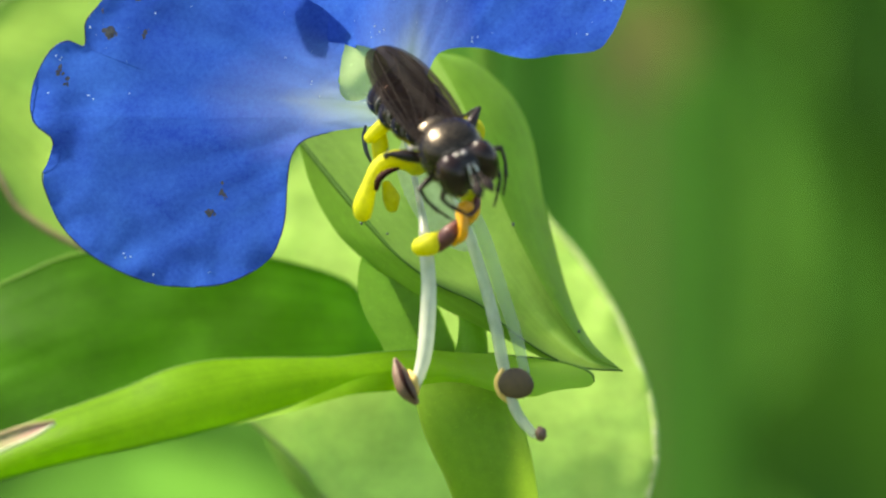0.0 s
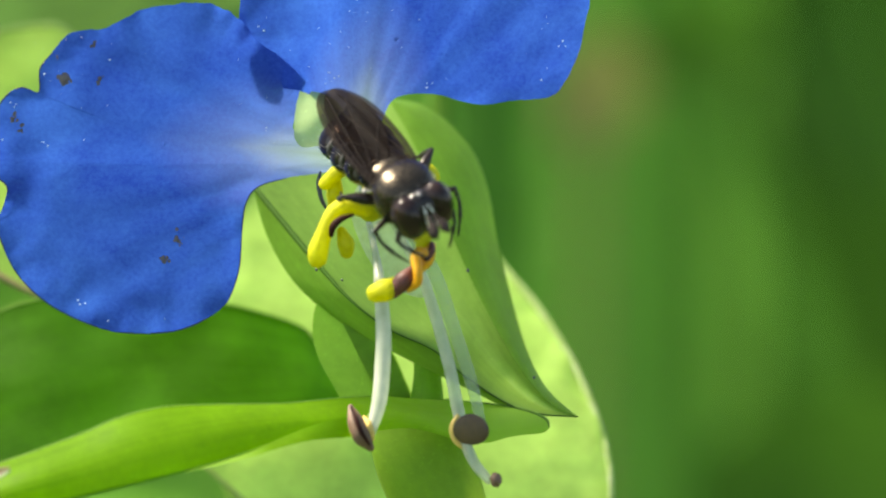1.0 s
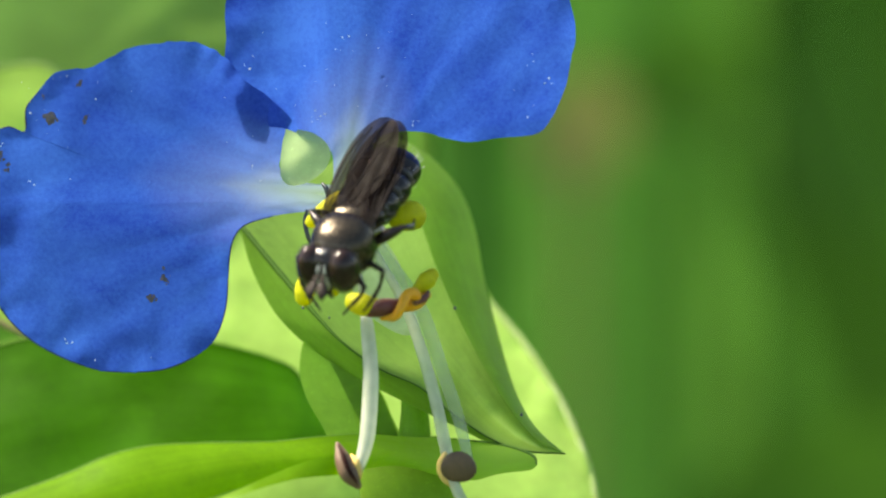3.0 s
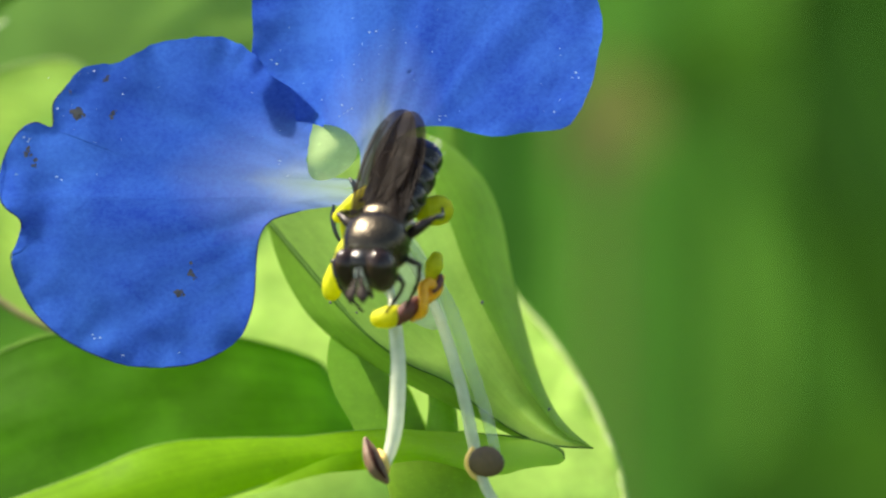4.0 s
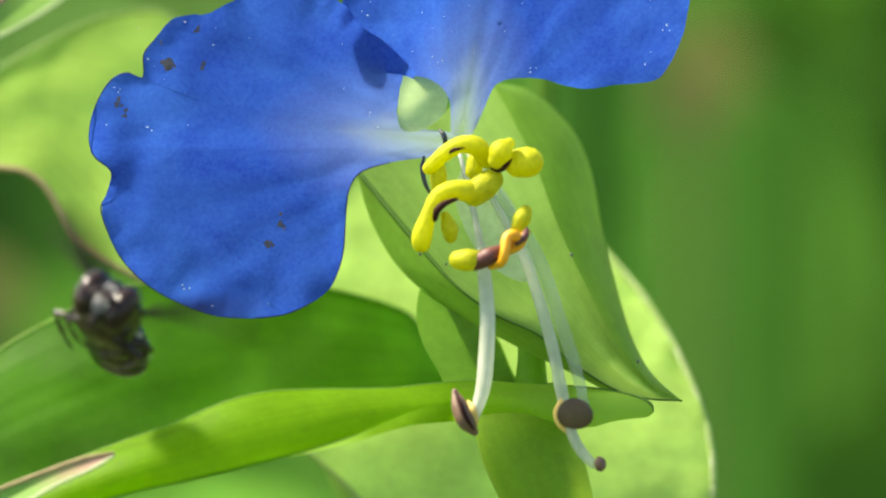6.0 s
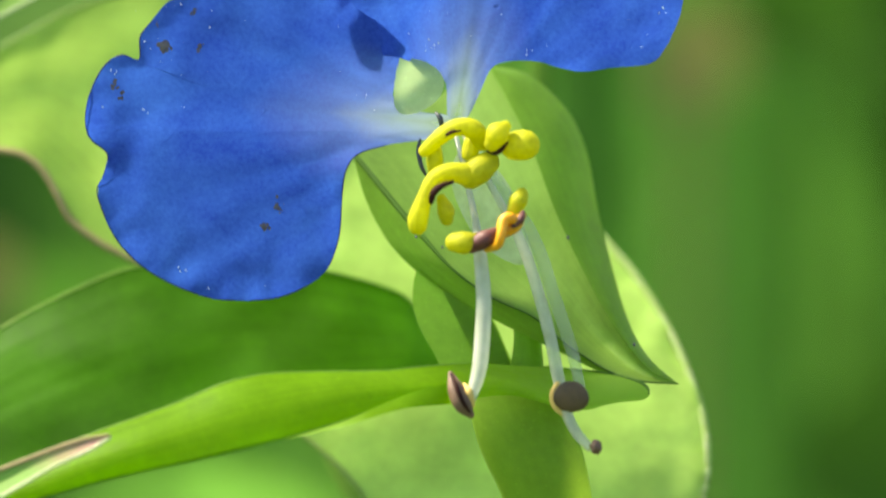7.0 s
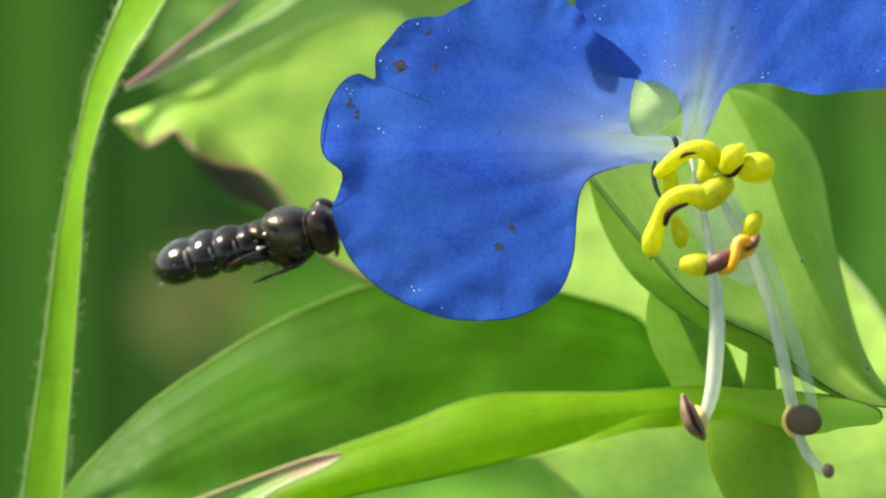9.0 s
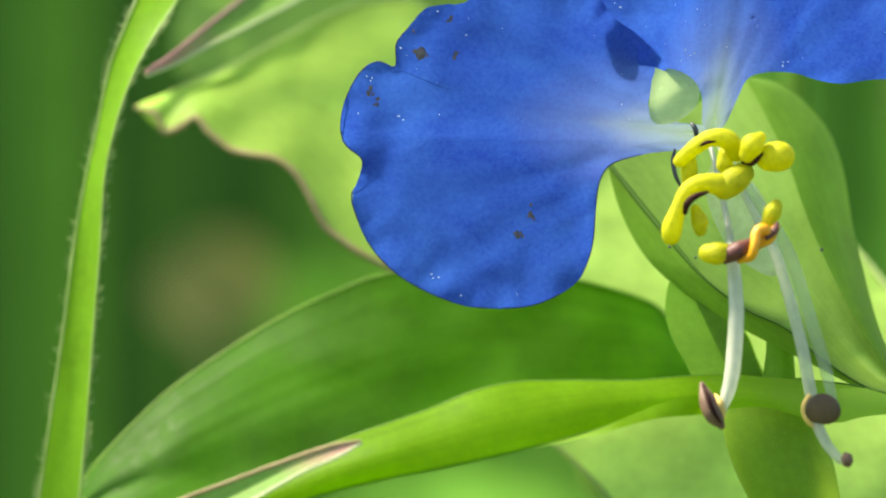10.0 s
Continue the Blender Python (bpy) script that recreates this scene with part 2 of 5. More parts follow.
FACE = plain_material("grey fly face", (0.02, 0.022, 0.026), (0.075, 0.08, 0.09), 2600, 0.35, bump=0.00002)
LEG = plain_material("black leg", (0.008, 0.006, 0.005), (0.020, 0.013, 0.010), 2600, 0.26, Specular_IOR_Level=0.26)
ANTENNA = plain_material("brown antenna", (0.012, 0.008, 0.006), (0.035, 0.022, 0.017), 2600, 0.55, Specular_IOR_Level=0.25)
MOUTH = plain_material("pale mouthpart", (0.30, 0.28, 0.25), (0.55, 0.53, 0.48), 2600, 0.4)
PALE = plain_material("silvery hairs", (0.55, 0.55, 0.53), (0.80, 0.80, 0.77), 2600, 0.35)
VEIN = plain_material("wing vein", (0.006, 0.005, 0.005), (0.02, 0.015, 0.012), 2600, 0.7, Specular_IOR_Level=0.1)


def wing_material():
    n = Nodes("smoky wing")
    tone = n.ramp(n.noise(700.0, 3.0), (0.3, (0.004, 0.0028, 0.0026)), (0.7, (0.012, 0.008, 0.007)))
    shader = n.surface(tone, n.ramp(n.noise(1900.0, 3.0), (0.3, 0.45), (0.7, 0.62)), normal=n.bump(n.noise(1500.0, 3.0), 0.00003, 0.5), Specular_IOR_Level=0.04)
    clear = n.add("ShaderNodeBsdfTransparent")
    n.put(clear.inputs["Color"], (0.48, 0.41, 0.37))
    m = n.add("ShaderNodeMixShader")
    m.inputs[0].default_value = 0.46
    n.put(m.inputs[1], shader)
    n.put(m.inputs[2], clear.outputs[0])
    return n.done(m.outputs[0])


WING = wing_material()


def ground_material():
    n = Nodes("weedy soil")
    a, b = n.noise(9.0, 5.0), n.noise(90.0, 5.0)
    tone = n.math("ADD", n.math("MULTIPLY", a, 0.6), n.math("MULTIPLY", b, 0.4))
    color = n.ramp(tone, (0.3, (0.03, 0.05, 0.012)), (0.5, (0.06, 0.10, 0.02)), (0.68, (0.16, 0.12, 0.06)))
    return n.done(n.surface(color, 0.85, normal=n.bump(b, 0.01, 0.6)))


GROUND = ground_material()


# ---- shape helpers, in millimetres of the flower's frame ----
def spline(points, count, closed=False):
    """Even steps along a Catmull-Rom curve through the points."""
    pts = [np.array(p, float) for p in points]
    n = len(pts)
    spans = n if closed else n - 1
    out = []
    for i in range(count):
        s = i * spans / (count if closed else count - 1)
        k = min(int(s), spans - 1)
        f = s - k
        if closed:
            a, b, c, d = (pts[(k + j) % n] for j in (-1, 0, 1, 2))
        else:
            b, c = pts[k], pts[k + 1]
            a = pts[k - 1] if k else 2 * b - c
            d = pts[k + 2] if k + 2 < n else 2 * c - b
        out.append(0.5 * (2 * b + (c - a) * f + (2 * a - 5 * b + 4 * c - d) * f * f + (3 * b - a - 3 * c + d) * f ** 3))
    return np.array(out)


def ground_below(p):
    """The point of the ground straight below p."""
    q = FLOWER @ (Vector(p) * MM)
    q.z = 0.0
    return FLOWER.inverted() @ q / MM


def thing(name, base, label, category, group="", kind=""):
    ob = tagged(new(name), label, category, group, kind)
    ob.empty_display_size = 0.002
    ob.matrix_basis = FLOWER @ Matrix.Translation(Vector(base) * MM)
    ob["base"] = [float(c) for c in base]
    return ob


def part(name, bm, material, parent, label="", smooth=True, kind=""):
    """Links a bmesh, whose points are in the flower's frame, as one mesh under a thing or a part."""
    top = parent
    while top.parent:
        top = top.parent
    base = Vector(top["base"]) if "base" in top else Vector()
    for v in bm.verts:
        v.co = (v.co - base) * MM
    data = bpy.data.meshes.new(name)
    bm.normal_update()
    bm.to_mesh(data)
    bm.free()
    for poly in data.polygons:
        poly.use_smooth = smooth
    data.materials.append(material)
    ob = tagged(new(name, data), label, kind=kind)
    ob.parent = parent
    return ob


def grid(bm, rows, uvs=None, wrap=False):
    """Faces over a grid of points."""
    layer = bm.loops.layers.uv.verify()
    vs = [[bm.verts.new(p) for p in row] for row in rows]
    nr, nc = len(rows), len(rows[0])
    for i in range(nr - 1):
        for j in range(nc if wrap else nc - 1):
            k = (j + 1) % nc
            quad = (vs[i][j], vs[i + 1][j], vs[i + 1][k], vs[i][k])
            f = bm.faces.new(quad)
            spots = ((i, j), (i + 1, j), (i + 1, j + 1), (i, j + 1))
            for loop, (a, b) in zip(f.loops, spots):
                loop[layer].uv = (a / (nr - 1), b / (nc if wrap else nc - 1)) if uvs is None else uvs(a, b)
    return vs


def sheet(edge_a, edge_b, bulge=0.0, along=70, across=16, ripple=0.0, seed=0.0, fold=0.0, ridges=()):
    """A leaf between two edges that run from its tip (or foot) to the other end. bulge lifts its middle towards w, fold sharpens the midrib, ridges are lengthwise veins: place across and height."""
    a, b = spline(edge_a, along), spline(edge_b, along)
    bm = bmesh.new()
    rows = []
    for i in range(along):
        row = []
        for j in range(across):
            f = j / (across - 1)
            p = a[i] * (1 - f) + b[i] * f
            arch = 4 * f * (1 - f)
            width = np.linalg.norm(b[i] - a[i])
            lift = bulge * arch * min(1.0, width / 2.0) - fold * max(0.0, 1 - abs(f - 0.5) * 6) * min(1.0, width / 2.0)
            lift += ripple * arch * noise.noise(Vector((p[0] * 0.35 + seed, p[1] * 0.35, seed)))
            for place, height in ridges:
                lift += height * math.exp(-((f - place) / 0.035) ** 2) * min(1.0, width / 4.0)
            row.append((p[0], p[1], p[2] + lift))
        rows.append(row)
    grid(bm, rows)
    return bm


def fan(outline, depth, count=150, rings=26, ruffle=0.0, claw=None, rib=None, reach=10.0, seed=0.0, crimp=0.0, teeth=0.0):
    """A sheet with a lobed outline; depth(u, v) gives its w. With a claw, the first UV axis runs from the claw along the midrib, and creases run out from it."""
    rib = Vector(rib).normalized() if rib else None
    edge = spline(outline, count, closed=True)
    mid = edge.mean(axis=0)
    for p in edge:
        p += (p - mid) / np.linalg.norm(p - mid) * teeth * noise.noise(Vector((p[0] * 3.2, p[1] * 3.2, seed)))
    bm = bmesh.new()
    layer = bm.loops.layers.uv.verify()
    rows = []
    for i in range(rings):
        r = 1 - (1 - (i + 0.02) / (rings - 1)) ** 1.25 if i < rings - 1 else 1.0
        row = []
        for j in range(count):
            u, v = mid + (edge[j] - mid) * r
            w = depth(u, v) + ruffle * r ** 3 * noise.noise(Vector((u * 0.8 + seed, v * 0.8, seed)))
            w += crimp * r ** 9 * noise.noise(Vector((edge[j][0] * 1.9, edge[j][1] * 1.9, seed + 5.0)))
            if claw:
                way = Vector((u - claw[0], v - claw[1]))
                w += ruffle * 0.36 * min(1.0, way.length / 6.0) * noise.noise(Vector((math.atan2(way.dot((-rib.y, rib.x)), way.dot(rib)) * 6.0, seed, 0.0)))
            row.append(Vector((u, v, w)))
        rows.append(row)
    vs = [[bm.verts.new(p) for p in row] for row in rows]
    hub = bm.verts.new((mid[0], mid[1], depth(*mid)))

    def uv(p):
        if claw is None:
            return (p.x * 0.08, p.y * 0.08)
        d = Vector((p.x - claw[0], p.y - claw[1]))
        return (d.dot(rib) / reach, (d.x * rib.y - d.y * rib.x) / reach)

    for i in range(rings - 1):
        for j in range(count):
            k = (j + 1) % count
            bm.faces.new((vs[i][j], vs[i + 1][j], vs[i + 1][k], vs[i][k]))
    for j in range(count):
        bm.faces.new((hub, vs[0][j], vs[0][(j + 1) % count]))
    for f in bm.faces:
        for loop in f.loops:
            loop[layer].uv = uv(loop.vert.co)
    return bm


def tube(bm, points, radii, sides=10, count=24, flat=1.0, cap=True, straight=False):
    """A round limb through the points, with a radius at each; its ends are rounded off."""
    if straight:
        at = np.cumsum([0.0] + [float(np.linalg.norm(np.array(b) - np.array(a))) for a, b in zip(points, points[1:])])
        steps = np.linspace(0.0, at[-1], count)
        radii = np.interp(steps, at, radii)
        points = np.stack([np.interp(steps, at, [p[k] for p in points]) for k in range(3)], axis=1)
    path = spline(points, count)
    rad = np.maximum(spline([(r,) for r in radii], count)[:, 0], 1e-4)
    rows = []
    side = None
    for i in range(count):
        ahead = Vector(path[min(i + 1, count - 1)] - path[max(i - 1, 0)]).normalized()
        if side is None:
            side = ahead.cross(Vector((0, 0, 1)) if abs(ahead.z) < 0.9 else Vector((0, 1, 0))).normalized()
        side = (side - ahead * side.dot(ahead)).normalized()
        up = side.cross(ahead)
        rows.append((Vector(path[i]), side, up, ahead, rad[i]))
    rings = []
    if cap:
        p, s, u, a, r = rows[0]
        rings += [(p - a * r * c, s, u, r * q) for c, q in ((0.98, 0.15), (0.85, 0.53), (0.5, 0.87))]
    rings += [(p, s, u, r) for p, s, u, a, r in rows]
    if cap:
        p, s, u, a, r = rows[-1]
        rings += [(p + a * r * c, s, u, r * q) for c, q in ((0.5, 0.87), (0.85, 0.53), (0.98, 0.15))]
    grid(bm, [[p + (s * math.cos(x) + u * math.sin(x) * flat) * r for x in [2 * math.pi * j / sides for j in range(sides)]] for p, s, u, r in rings], wrap=True)
    return bm


def limb(points, radii, **more):
    return tube(bmesh.new(), points, radii, **more)


def blob(bm, centre, size, turn=None, seg=20, rings=12, shape=None):
    """An ellipsoid; shape(x, y, z) may reshape its unit points."""
    layer = bm.loops.layers.uv.verify()
    m = bmesh.ops.create_uvsphere(bm, u_segments=seg, v_segments=rings, radius=1.0)
    rot = Euler([radians(a) for a in turn]).to_matrix() if turn else Matrix.Identity(3)
    for v in m["verts"]:
        p = Vector(shape(*v.co)) if shape else v.co.copy()
        v.co = rot @ Vector((p.x * size[0], p.y * size[1], p.z * size[2])) + Vector(centre)
    return bm


def ball(centre, size, turn=None, **more):
    return blob(bmesh.new(), centre, size, turn, **more)


# ---- ground ----
bm = bmesh.new()
n = 60
half = 30.0
rows = []
for i in range(n + 1):
    row = []
    for j in range(n + 1):
        x, y = (half * math.copysign(abs(2 * k / n - 1) ** 3, 2 * k / n - 1) for k in (j, i))
        row.append((x, y + 0.5, 0.012 * noise.noise(Vector((x * 3, y * 3, 0)))))
    rows.append(row)
grid(bm, rows)
data = bpy.data.meshes.new("ground")
bm.to_mesh(data)
bm.free()
data.materials.append(GROUND)
tagged(new("ground", data), "weedy brown soil under green plants", "ground", kind="structure")

# ---- the dayflower ----
FOOT = ground_below((5.22, -21.60, -4))
plant = thing("dayflower", FOOT, "blue dayflower with green leaves growing from the soil", "flower")


def lobe_step(u, v):
    """Two creases at the petal's margin, where one lobe lies over the next."""
    low = (2.62 + (u + 10.74) * 0.54 - v) * 0.88
    high = (6.0 - (u + 9.66) * 0.35 - v) * 0.9
    return sum(height / (1 + math.exp(-max(-40.0, min(40.0, side / 0.06)))) * math.exp(-((u - at) / wide) ** 2) for height, side, at, wide in ((0.12, low, -10.8, 1.1), (0.04, high, -9.9, 0.6)))


def petal_left_depth(u, v):
    return (0.5 if v > 3.5 else 0.24) * (v - 3.5) - 0.125 * (v - 6.0 + math.sqrt((v - 6.0) ** 2 + 1.0)) - 0.006 * ((u + 6.0) ** 2 + (v - 3.0) ** 2) + 0.16 * math.exp(-((v - 4.2) / 1.1) ** 2) - 0.30 * (u + 2.6 + math.sqrt((u + 2.6) ** 2 + 2.0)) + lobe_step(u, v)


LEFT = [(1.32, 4.11), (0.32, 4.25), (-0.57, 4.65), (-0.61, 5.17), (-0.51, 5.70), (-0.42, 6.12), (-0.39, 6.49), (-0.49, 6.81), (-0.74, 7.07), (-1.23, 7.38), (-1.72, 7.66), (-2.07, 7.98), (-2.35, 8.40), (-2.81, 8.76), (-3.36, 9.02), (-3.96, 9.13), (-4.95, 9.05), (-6.14, 8.79),
        (-7.03, 8.30), (-7.37, 8.15), (-7.89, 8.15), (-8.60, 7.95), (-9.11, 7.36), (-9.55, 6.77), (-9.60, 5.96), (-10.21, 6.12), (-10.82, 5.75), (-11.34, 4.80), (-11.53, 3.82), (-11.35, 3.18),
        (-10.76, 2.63), (-10.93, 1.83), (-11.14, 1.33), (-10.86, 0.42), (-10.38, -0.48), (-9.59, -1.30), (-8.59, -1.91), (-7.39, -2.37), (-6.37, -2.52), (-4.95, -2.46), (-3.93, -2.11), (-3.08, -1.50),
        (-2.71, -0.79), (-2.52, 0.02), (-2.45, 1.23), (-2.31, 2.13), (-1.88, 2.71), (-0.88, 3.04), (1.32, 3.46)]
left_petal = part("petal", fan(LEFT, petal_left_depth, 320, 64, 0.28, claw=(1.22, 3.82), rib=(-1.0, 0.08), reach=12.0, seed=3.0, crimp=0.13, teeth=0.06), BLUE, plant, "blue ruffled petal with a white claw and brown specks")


def petal_top_depth(u, v):
    return -2.2 + 0.43 * (v - 5.0) - 0.007 * ((u - 3.0) ** 2 + (v - 9.0) ** 2) - max(0.0, 5.5 - v) * 0.15 + 1.9 * (1 - math.exp(-0.5 * (0.8 - u + math.sqrt((0.8 - u) ** 2 + 0.25)))) * min(1.0, max(0.0, (15.0 - v) / 7.0))


TOP = [(1.34, 4.07), (1.22, 5.30), (0.67, 5.70), (0.15, 5.92), (-0.43, 6.12), (-1.05, 6.20), (-1.85, 6.36), (-2.45, 6.78), (-2.75, 7.40), (-2.62, 8.25), (-2.54, 9.35), (-2.56, 10.37), (-2.17, 11.78), (-0.87, 13.23), (1.31, 14.09), (4.28, 14.29),
       (7.26, 13.52), (9.08, 11.97), (9.71, 10.37), (9.86, 9.39), (9.71, 8.65), (9.53, 7.66), (9.09, 6.63), (8.54, 6.03), (7.19, 5.87), (6.18, 5.73), (5.37, 5.83), (4.46, 6.07), (3.55, 6.07),
       (2.87, 5.83), (2.45, 4.97), (1.99, 4.07)]
top_petal = part("petal", fan(TOP, petal_top_depth, 240, 44, 0.3, claw=(1.64, 4.02), rib=(0.14, 1.0), reach=10.0, seed=8.0, crimp=0.08, teeth=0.02), BLUE, plant, "blue upper petal with a white claw")

part("petal_margin", limb([(u, v, petal_left_depth(u, v) + 0.02) for u, v in LEFT[22:48]], [0.012] + [0.022] * (len(LEFT[22:48]) - 2) + [0.012], count=220, sides=6), RIM, left_petal, "thin dark purple petal edge")

# brown specks on the petal
random.seed(6)
for x, y, r, s in [(-4.74, 0.96, 0.14, 2.1), (-4.62, 0.72, 0.09, 1.6), (-5.18, 0.09, 0.17, 1.2), (-8.75, 6.45, 0.23, 1.1), (-8.62, 6.30, 0.12, 1.3), (-7.45, 6.4, 0.13, 1.3), (-10.5, 5.06, 0.15, 1.2), (-10.25, 4.7, 0.12, 1.6), (-7.7, 7.65, 0.11, 1.2), (-8.95, 7.2, 0.06, 1.2)]:
    bm = bmesh.new()
    for k in range(9):
        a, b, q = x + r * random.gauss(0, 0.42), y + r * s * random.gauss(0, 0.42), r * random.uniform(0.16, 0.5)
        blob(bm, (a, b, petal_left_depth(a, b) + 0.045), (q, q * random.uniform(0.8, 1.7), 0.02), (0, 0, random.uniform(-50, 50)), 10, 6)
    part("speck", bm, SPOT, left_petal, "brown speck")

# Petal sparkles imitated by tiny white balls, singly and in clusters.
random.seed(14)
for petal, depth, spots in ((left_petal, petal_left_depth, ((-10.9, 4.3), (-9.4, 6.6), (-10.6, 5.6), (-1.6, 4.8), (-8.1, 7.9), (-7.2, -2.1), (-8.2, -1.5), (-9.3, 4.1), (-5.2, -2.0), (-7.1, 7.1), (-10.2, 5.9))),
                            (top_petal, petal_top_depth, ((-1.7, 8.2), (0.8, 6.6), (8.2, 6.6), (8.8, 7.8), (0.5, 6.4), (4.1, 6.3), (1.8, 9.4)))):
    bm = bmesh.new()
    for x, y in spots:
        for k in range(random.choice((1, 1, 2, 3))):
            a, b = x + random.uniform(-0.25, 0.25) * (k > 0), y + random.uniform(-0.2, 0.2) * (k > 0)
            r = random.uniform(0.02, 0.042)
            blob(bm, (a, b, depth(a, b) + 0.05), (r, r, r), None, 8, 6)
    for k in range(70):
        x, y = spots[random.randrange(len(spots))]
        a, b = x + random.gauss(0, 0.9), y + random.gauss(0, 0.9)
        if (petal is left_petal and -11.0 < a < -1.2 and 3.9 < b < 8.0 and a > -9.4 - (b - 6.2) * 0.3) or (petal is top_petal and -1.6 < a < 8.5 and 6.4 < b < 11):
            r = random.uniform(0.008, 0.018)
            blob(bm, (a, b, depth(a, b) + 0.05), (r, r, r), None, 6, 4)
    part("glints", bm, GLINT, petal, "tiny white balls in place of glints on the petal", kind="stuff")

part("sepal", fan([(-0.62, 5.05), (-0.66, 5.60), (-0.60, 6.05), (-0.10, 6.12), (0.55, 5.98), (1.02, 5.62), (1.16, 5.20), (1.0, 4.75), (0.66, 4.42), (0.20, 4.18), (-0.32, 4.14), (-0.60, 4.45)],
     lambda u, v: -0.85 + 0.08 * ((u - 0.3) ** 2 + (v - 5.1) ** 2) - 0.05 * math.cos((u - v + 4.8) * 2.4), 70, 16, 0.12, seed=1.0), SEPAL, plant, "small pale translucent green sepal")

# broad leaves
def big_leaf_depth(u, v):
    soft = math.sqrt((v + 9.0) ** 2 + 9.0)
    return -7.2 - 0.4 * (soft + v + 9.0) - 0.18 * (soft - v - 9.0)


def margin(points, depth, radius, lift=0.03):
    """A thin rim along part of a leaf's outline."""
    pts = [(u, v, depth(u, v) + lift) for u, v in points]
    return limb(pts, [radius * 0.6] + [radius] * (len(pts) - 2) + [radius * 0.6], count=60, sides=8)


def pushed(points, back):
    """The points moved straight away from the eye's place, by so many millimetres of depth."""
    return [(u * (REACH / MM - w + back) / (REACH / MM - w), v * (REACH / MM - w + back) / (REACH / MM - w), w - back) for u, v, w in points]


big_leaf = part("leaf", fan([(7.63, -0.62), (8.66, -1.90), (9.77, -3.79), (10.54, -5.66), (10.96, -7.30), (10.99, -9.12), (10.53, -11.01), (8.68, -12.92), (5.56, -13.77), (2.42, -13.34), (-0.08, -11.85),
      (-2.16, -9.22), (-4.05, -7.50), (-4.81, -5.87), (-4.86, -3.37), (-4.15, -0.83), (-3.11, 1.32), (-1.82, 3.28), (0.35, 4.60), (3.61, 4.16), (5.97, 1.97)],
      big_leaf_depth, 160, 26, 0.4, seed=5.0), LEAF_PALE, plant, "broad pale green leaf behind the flower")
part("leaf_margin", margin([(7.00, 0.13), (7.63, -0.62), (8.66, -1.90), (9.77, -3.79), (10.54, -5.66), (10.96, -7.30), (10.99, -9.12), (10.53, -11.01)], big_leaf_depth, 0.13), MARGIN_PALE, big_leaf, "pale hairy leaf margin")
part("leaf_margin", margin([(-4.37, -7.09), (-4.05, -7.50), (-2.16, -9.22), (-0.08, -11.85)], big_leaf_depth, 0.1), MARGIN_PALE, big_leaf, "pale leaf margin")

bm = bmesh.new()
random.seed(3)
rim = spline([(7.63, -0.62), (8.66, -1.90), (9.77, -3.79), (10.54, -5.66), (10.96, -7.30), (10.99, -9.12), (10.53, -11.01)], 200)
for i in range(150):
    u, v = rim[random.randrange(200)]
    p = Vector((u, v, big_leaf_depth(u, v) + 0.05))
    blob(bm, p + Vector((random.uniform(-0.1, 0.06), random.uniform(-0.05, 0.05), 0.08)), (0.045, 0.06, 0.045), None, 6, 5)
part("hairs", bm, MARGIN_WHITE, big_leaf, "whitish beads along the leaf margin", kind="stuff")

DEEP_A = [(0.94, -4.09, -5.4), (0.33, -3.06, -5.6), (-0.49, -2.24, -5.4), (-2.95, -1.51, -4.6), (-6.20, -1.00, -4.1), (-9.86, -1.37, -3.8), (-11.89, -2.12, -3.6), (-13.91, -3.13, -3.3), (-15.91, -4.44, -2.9), (-17.90, -5.95, -2.5), (-19.89, -8.02, -2.1), (-21.17, -9.67, -1.8), (-22.45, -11.47, -1.5), (-23.80, -13.25, -1)]
DEEP_B = [(1.35, -5.09, -4.6), (0.94, -5.19, -4.4), (-0.49, -5.36, -3.2), (-3.71, -5.83, -1.6), (-6.11, -6.21, -0.9), (-9.70, -7.39, -0.4), (-12.67, -8.58, 0.1), (-15.64, -9.86, 0.5), (-17.22, -10.44, 0.7), (-18.80, -11.14, 0.8), (-20.20, -11.73, 0.8), (-21.42, -12.34, 0.6), (-22.68, -12.98, 0), (-23.80, -13.35, -1)]
DEEP_A, DEEP_B = pushed(DEEP_A, 5.2), pushed(DEEP_B, 4.8)
deep_leaf = part("leaf", sheet(DEEP_A, DEEP_B, 0.0, 100, 64, 0.5, 2.0, ridges=((0.16, 0.020), (0.34, 0.008), (0.52, -0.018), (0.72, 0.008))), LEAF_DEEP, plant, "broad deep green leaf under the flower")
part("leaf_margin", limb(DEEP_A, [0.02] + [0.055] * 12 + [0.03], count=90, sides=8), MARGIN_SOFT, deep_leaf, "lighter green leaf margin")

